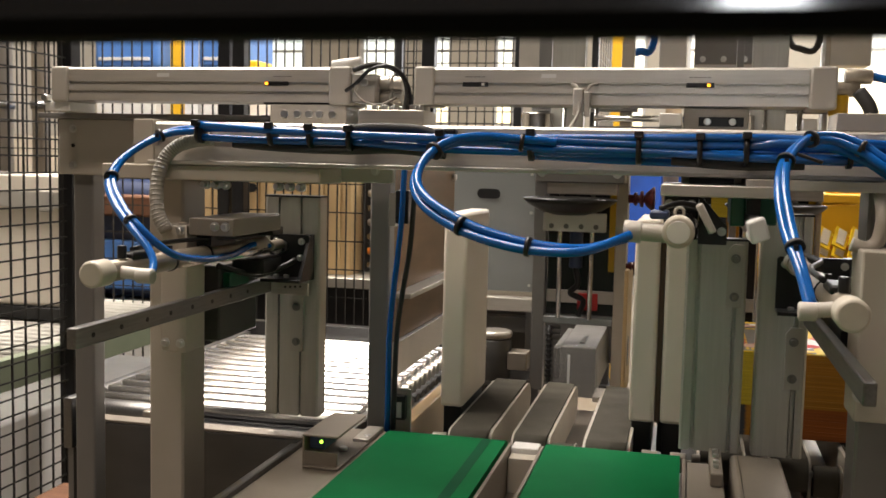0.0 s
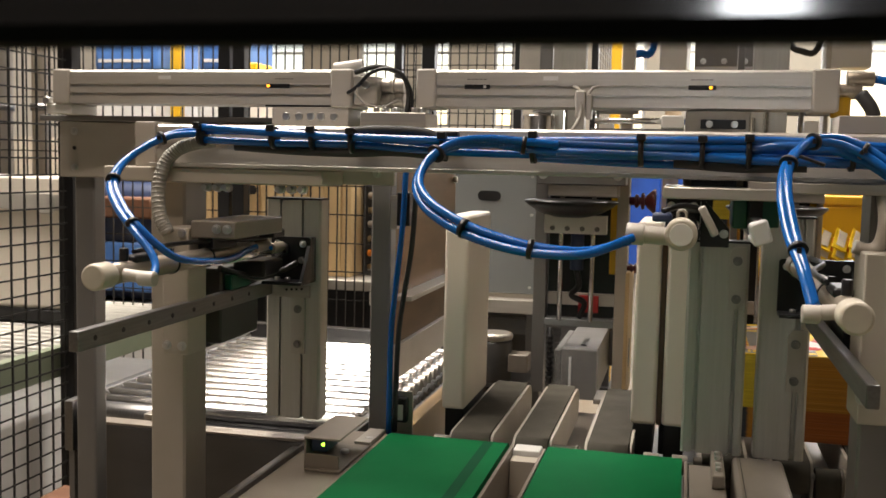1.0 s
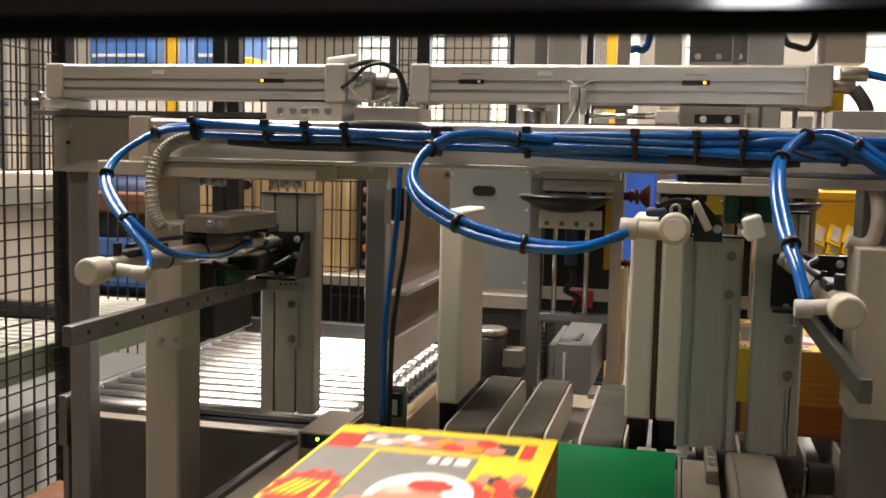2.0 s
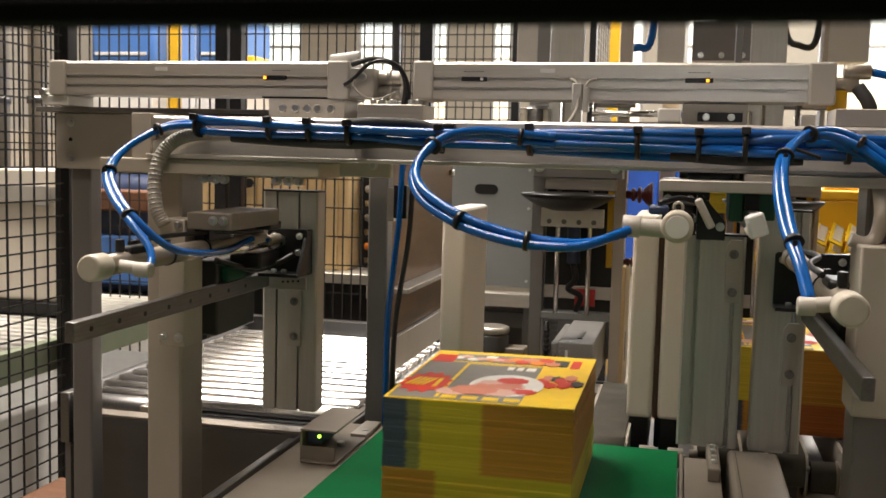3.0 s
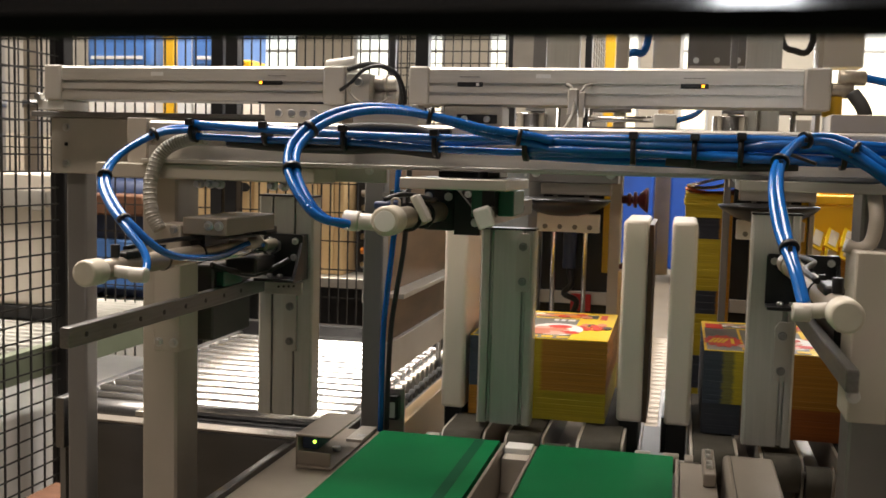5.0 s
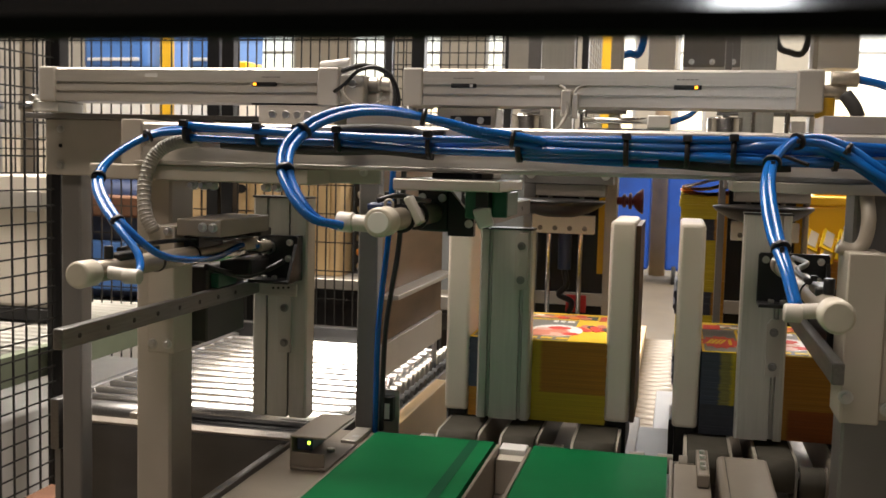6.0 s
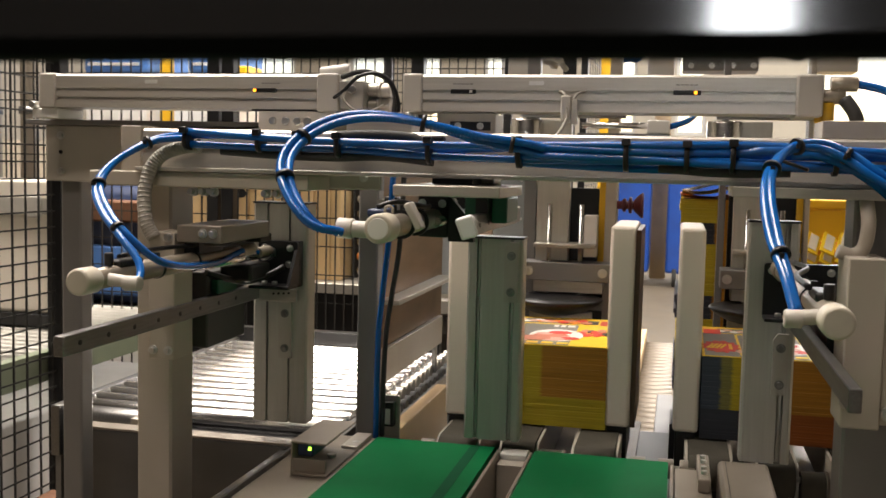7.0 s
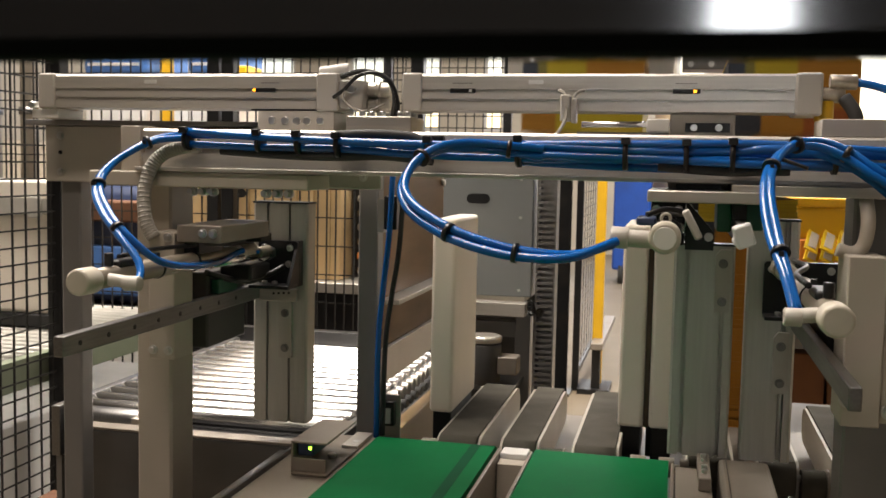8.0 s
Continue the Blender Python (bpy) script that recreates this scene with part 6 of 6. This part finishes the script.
    part("battery_box", box(B(), -2.40, -2.06, 3.6, 3.699, 1.10, 1.185, 0.01), WOOD, tr, "dull red battery lid")
    part("apron", box(B(), -2.46, -2.07, 3.64, 3.699, 0.80, 1.0, 0.01), SHEET_BLUE, tr)
    part("chassis", box(B(), -2.7, -1.95, 3.7, 4.4, 0.12, 0.7495, 0.02), WHITE_PLASTIC, tr)
    for xx in (-2.65, -2.05):
        part("wheel", rod(B(), (xx, 3.8, 0.12), (xx + 0.06, 3.8, 0.12), 0.12, 16), RUBBER, tr)
    # yellow crate over patterned magazine bundles, right of the lane
    k = thing("bundle_rack", (0.48, 3.0, 0), "yellow and orange magazine bundles on a rack", "magazine pile")
    part("rack", box(B(), 0.20, 0.90, 2.95, 3.4, 0.86, 0.90), GREY_PAINT, k)
    for x in (0.155, 0.905):
        part("leg", box(B(), x, x + 0.04, 3.0, 3.04, 0, 0.90), GREY_PAINT, k)
    for i in range(3):
        for j in range(3):
            part("carton", box(B(), 0.20 + 0.235 * i, 0.425 + 0.235 * i, 2.97 + 0.01 * j, 3.35, 0.02 + 0.275 * j, 0.29 + 0.275 * j, 0.006), CARTON, k)
    rng = random.Random(9)
    part("bundle", moved(bundle(B(), 0.215, 0.28, 0, 0.20, rng, 0.005, 0.003), (0.46, 3.0, 0.90)), EDGE_DIM, k)
    part("bundle", moved(bundle(B(), 0.215, 0.28, 0, 0.20, rng, 0.005, 0.003), (0.70, 3.0, 0.90)), EDGE_PILE, k)
    b = B()
    for i in range(7):
        for j in range(2):
            box(b, -0.02, 0.02, -0.002, 0.004, -0.035, 0.035, 0, 2, pose(0.375 + 0.042 * i, 2.985, 1.13 + 0.032 * j, -35, 25, 10))
    part("printed_cover", b, P_YELLOW, k, kind="stuff")
    b = B()
    for i in range(7):
        for j in range(2):
            box(b, -0.012, 0.012, -0.004, -0.002, -0.025, 0.025, 0, 2, pose(0.375 + 0.042 * i, 2.985, 1.13 + 0.032 * j, -35, 25, 10))
    part("printed_picture", b, PAPER, k, kind="stuff")
    part("top_sheet", box(B(), 0.34, 0.83, 2.99, 3.28, 1.1015, 1.165, 0.006), P_ORANGE, k)
    y = thing("yellow_crate", (0.5, 3.1, 1.165), "bright yellow plastic crate with a lid", "crate")
    part("body", box(B(), 0.31, 0.80, 3.0, 3.3, 1.166, 1.255, 0.006, 2), CRATE, y)
    part("lid", box(B(), 0.305, 0.805, 2.995, 3.305, 1.2555, 1.283, 0.006, 2), CRATE, y)
    part("grip", box(B(), 0.38, 0.47, 3.02, 3.08, 1.2832, 1.292, 0.003), CRATE, y)
    # upper gantry of the lifting unit
    ga = thing("gantry", (0.3, 2.3, 0), "grey gantry hung from the roof with cables over the grippers", "gantry")
    # plate added out of view to keep overhead light off the belts
    part("shade_plate", box(B(), -0.6, 0.5, 1.4, 2.65, 2.36, 2.42, 0.004), GREY_PAINT, ga)
    part("beam", box(B(), -0.47, 1.25, 2.62, 2.74, 1.90, 2.02, 0.004), GREY_PAINT, ga)
    for x in (-0.47, 1.2):
        part("hanger", box(B(), x, x + 0.05, 2.64, 2.72, 2.0202, 6.0, 0.004), GREY_PAINT, ga)
    part("arm", box(B(), -0.442, -0.385, 2.62, 2.70, 1.565, 1.8998, 0.003), PLASTIC, ga, "pale grey upright arm")
    part("arm", box(B(), -0.086, -0.020, 2.62, 2.68, 1.575, 1.8998, 0.003), WHITE_PLASTIC, ga, "white upright arm")
    v = part("valve_bank", box(B(), -0.001, 0.182, 2.62, 2.72, 1.603, 1.70, 0.003), GREY_PAINT, ga, "grey valve bank with screws")
    bolts(v, [(0.02 + 0.05 * k, 2.62, 1.616) for k in range(4)], "y", 0.005, 0.005)
    part("valve_stem", box(B(), 0.06, 0.12, 2.64, 2.70, 1.7002, 1.8998), STEEL_DARK, ga)
    part("terminal_box", box(B(), 0.305, 0.412, 2.62, 2.70, 1.600, 1.8998, 0.004), WHITE_PLASTIC, ga, "white terminal box")
    for pts, r, m in (([(-0.372, 2.66, 1.90), (-0.366, 2.62, 1.66), (-0.352, 2.58, 1.63), (-0.33, 2.58, 1.622), (-0.312, 2.6, 1.635), (-0.305, 2.64, 1.9)], 0.009, PLASTIC),
                      ([(-0.325, 2.66, 1.90), (-0.318, 2.6, 1.66), (-0.300, 2.57, 1.62), (-0.285, 2.58, 1.60)], 0.007, CONDUIT),
                      ([(-0.20, 2.66, 1.90), (-0.16, 2.6, 1.66), (-0.13, 2.58, 1.632), (-0.10, 2.6, 1.66), (-0.09, 2.64, 1.90)], 0.010, HOSE),
                      ([(0.20, 2.66, 1.90), (0.215, 2.6, 1.68), (0.245, 2.57, 1.635), (0.29, 2.6, 1.66), (0.30, 2.66, 1.90)], 0.008, RUBBER)):
        part("cable", sweep(B(), smooth_line(pts, 6), r, 8), m, ga)
    # slim rod cylinder and loose hoses behind the beam
    rc = thing("rod_cylinder", (-0.12, 1.42, 1.3925), "slim rod cylinder with a white block on the beam", "air cylinder")
    part("rod", rod(B(), (-0.13, 1.40, 1.412), (-0.035, 1.40, 1.413), 0.0042, 12), CHROME, rc)
    part("block", box(B(), -0.042, -0.012, 1.385, 1.415, 1.402, 1.420, 0.002), WHITE_PLASTIC, rc)
    part("foot", box(B(), -0.135, -0.012, 1.39, 1.41, 1.36, 1.4018), STEEL_DARK, rc)
    part("hose", sweep(B(), smooth_line([(-0.012, 1.40, 1.412), (0.0, 1.41, 1.416), (0.012, 1.43, 1.422), (0.02, 1.46, 1.43)], 5), 0.004, 8), HOSE, rc)
    part("stay", box(B(), -0.11, -0.04, 1.2555, 1.3895, 1.36, 1.375), STEEL_DARK, rc)


far_things()


# ---- what moves ----
def motions():
    def base_pose(ob, dx=0.0, dy=0.0, dz=0.0, rz=0.0):
        b = BASE[ob]
        return pose(b.x + dx, b.y + dy, b.z + dz, 0, 0, rz)
    # magazine stack: carried in on the belts, squared, then lifted away
    run = [(0.0, -1.60), (0.5, -1.415), (1.0, -1.30), (1.5, -1.100), (1.7, -1.015), (2.8, -0.53), (3.0, -0.475), (3.5, -0.295), (4.0, -0.105), (4.2, -0.04), (4.4, 0.0), (4.75, 0.0), (5.3, 0.0), (7.0, 0.0)]
    lift = [(7.12, 0, 0, 0.0), (7.2, 0, 0, 0.03), (7.3, 0, 0, 0.055), (7.4, 0, 0, 0.085), (7.5, 0, 0.01, 0.125), (7.6, 0, 0.05, 0.195), (7.7, 0.005, 0.11, 0.27), (7.8, 0.012, 0.19, 0.351), (7.9, 0.02, 0.23, 0.415), (8.0, 0.03, 0.27, 0.466)]
    walk(STACK_A, [(t, base_pose(STACK_A, 0.0145 * min(1, max(0, (t - 4.75) / 0.55)), dy)) for t, dy in run] + [(t, base_pose(STACK_A, 0.0145 + x, y, z)) for t, x, y, z in lift])
    walk(STACK_B, [(t, base_pose(STACK_B, dx)) for t, dx in ((0.0, 0.0), (4.75, 0.0), (5.3, 0.009), (7.0, 0.009))] + [(t, base_pose(STACK_B, 0.009 + x, y, z)) for t, x, y, z in lift])
    for g in (GRIP_A, GRIP_B):
        walk(g, [(t, base_pose(g)) for t in (0.0, 7.0)] + [(t, base_pose(g, x, y, z)) for t, x, y, z in lift])
    for p in (PRESS_A, PRESS_B):
        walk(p, [(0.0, pose(0, 0, 0)), (6.42, pose(0, 0, 0)), (6.5, pose(0, 0, -0.035)), (6.6, pose(0, 0, -0.13)), (6.7, pose(0, 0, -0.172)), (7.0, pose(0, 0, -0.175)), (8.0, pose(0, 0, -0.175))])
    # side fences close on the stacks and open again
    for f, d in ((F1, 0.0265), (F2, -0.0200), (F3, 0.0365), (F4, -0.027)):
        walk(f, [(0.0, base_pose(f)), (4.75, base_pose(f)), (5.3, base_pose(f, d)), (7.1, base_pose(f, d)), (7.25, base_pose(f)), (8.0, base_pose(f))])
    # carriage travel, as a share of its way, and the pushers' stroke
    travel = [(0.0, 0.0), (4.15, 0.0), (4.3, 0.13), (4.4, 0.36), (4.5, 0.56), (4.6, 0.86), (4.7, 1.0), (7.08, 1.0), (7.2, 0.74), (7.3, 0.52), (7.4, 0.26), (7.48, 0.04), (7.55, 0.0), (8.0, 0.0)]
    stroke = [(0.0, 0.0), (4.75, 0.0), (5.2, 0.0965), (6.82, 0.0965), (7.0, 0.0), (8.0, 0.0)]

    def value(rows, t):
        for (a, u), (b, v) in zip(rows, rows[1:]):
            if a <= t <= b:
                return u + (v - u) * (t - a) / (b - a)
        return rows[-1][1]
    way = -0.2905
    walk(CARRIAGE, [(t, base_pose(CARRIAGE, way * s)) for t, s in travel])
    times = sorted({t for t, _ in travel} | {t for t, _ in stroke})
    walk(C_PUSH, [(t, base_pose(C_PUSH, way * value(travel, t), value(stroke, t))) for t in times])
    walk(R_PUSH, [(t, base_pose(R_PUSH, 0, d)) for t, d in stroke])
    nodes = {t: loop_nodes(s)[0] for t, s in travel}
    for k, link in enumerate(LOOP):
        walk(link, [(t, link_pose(nodes[t][k], nodes[t][k + 1])) for t, _ in travel])


motions()
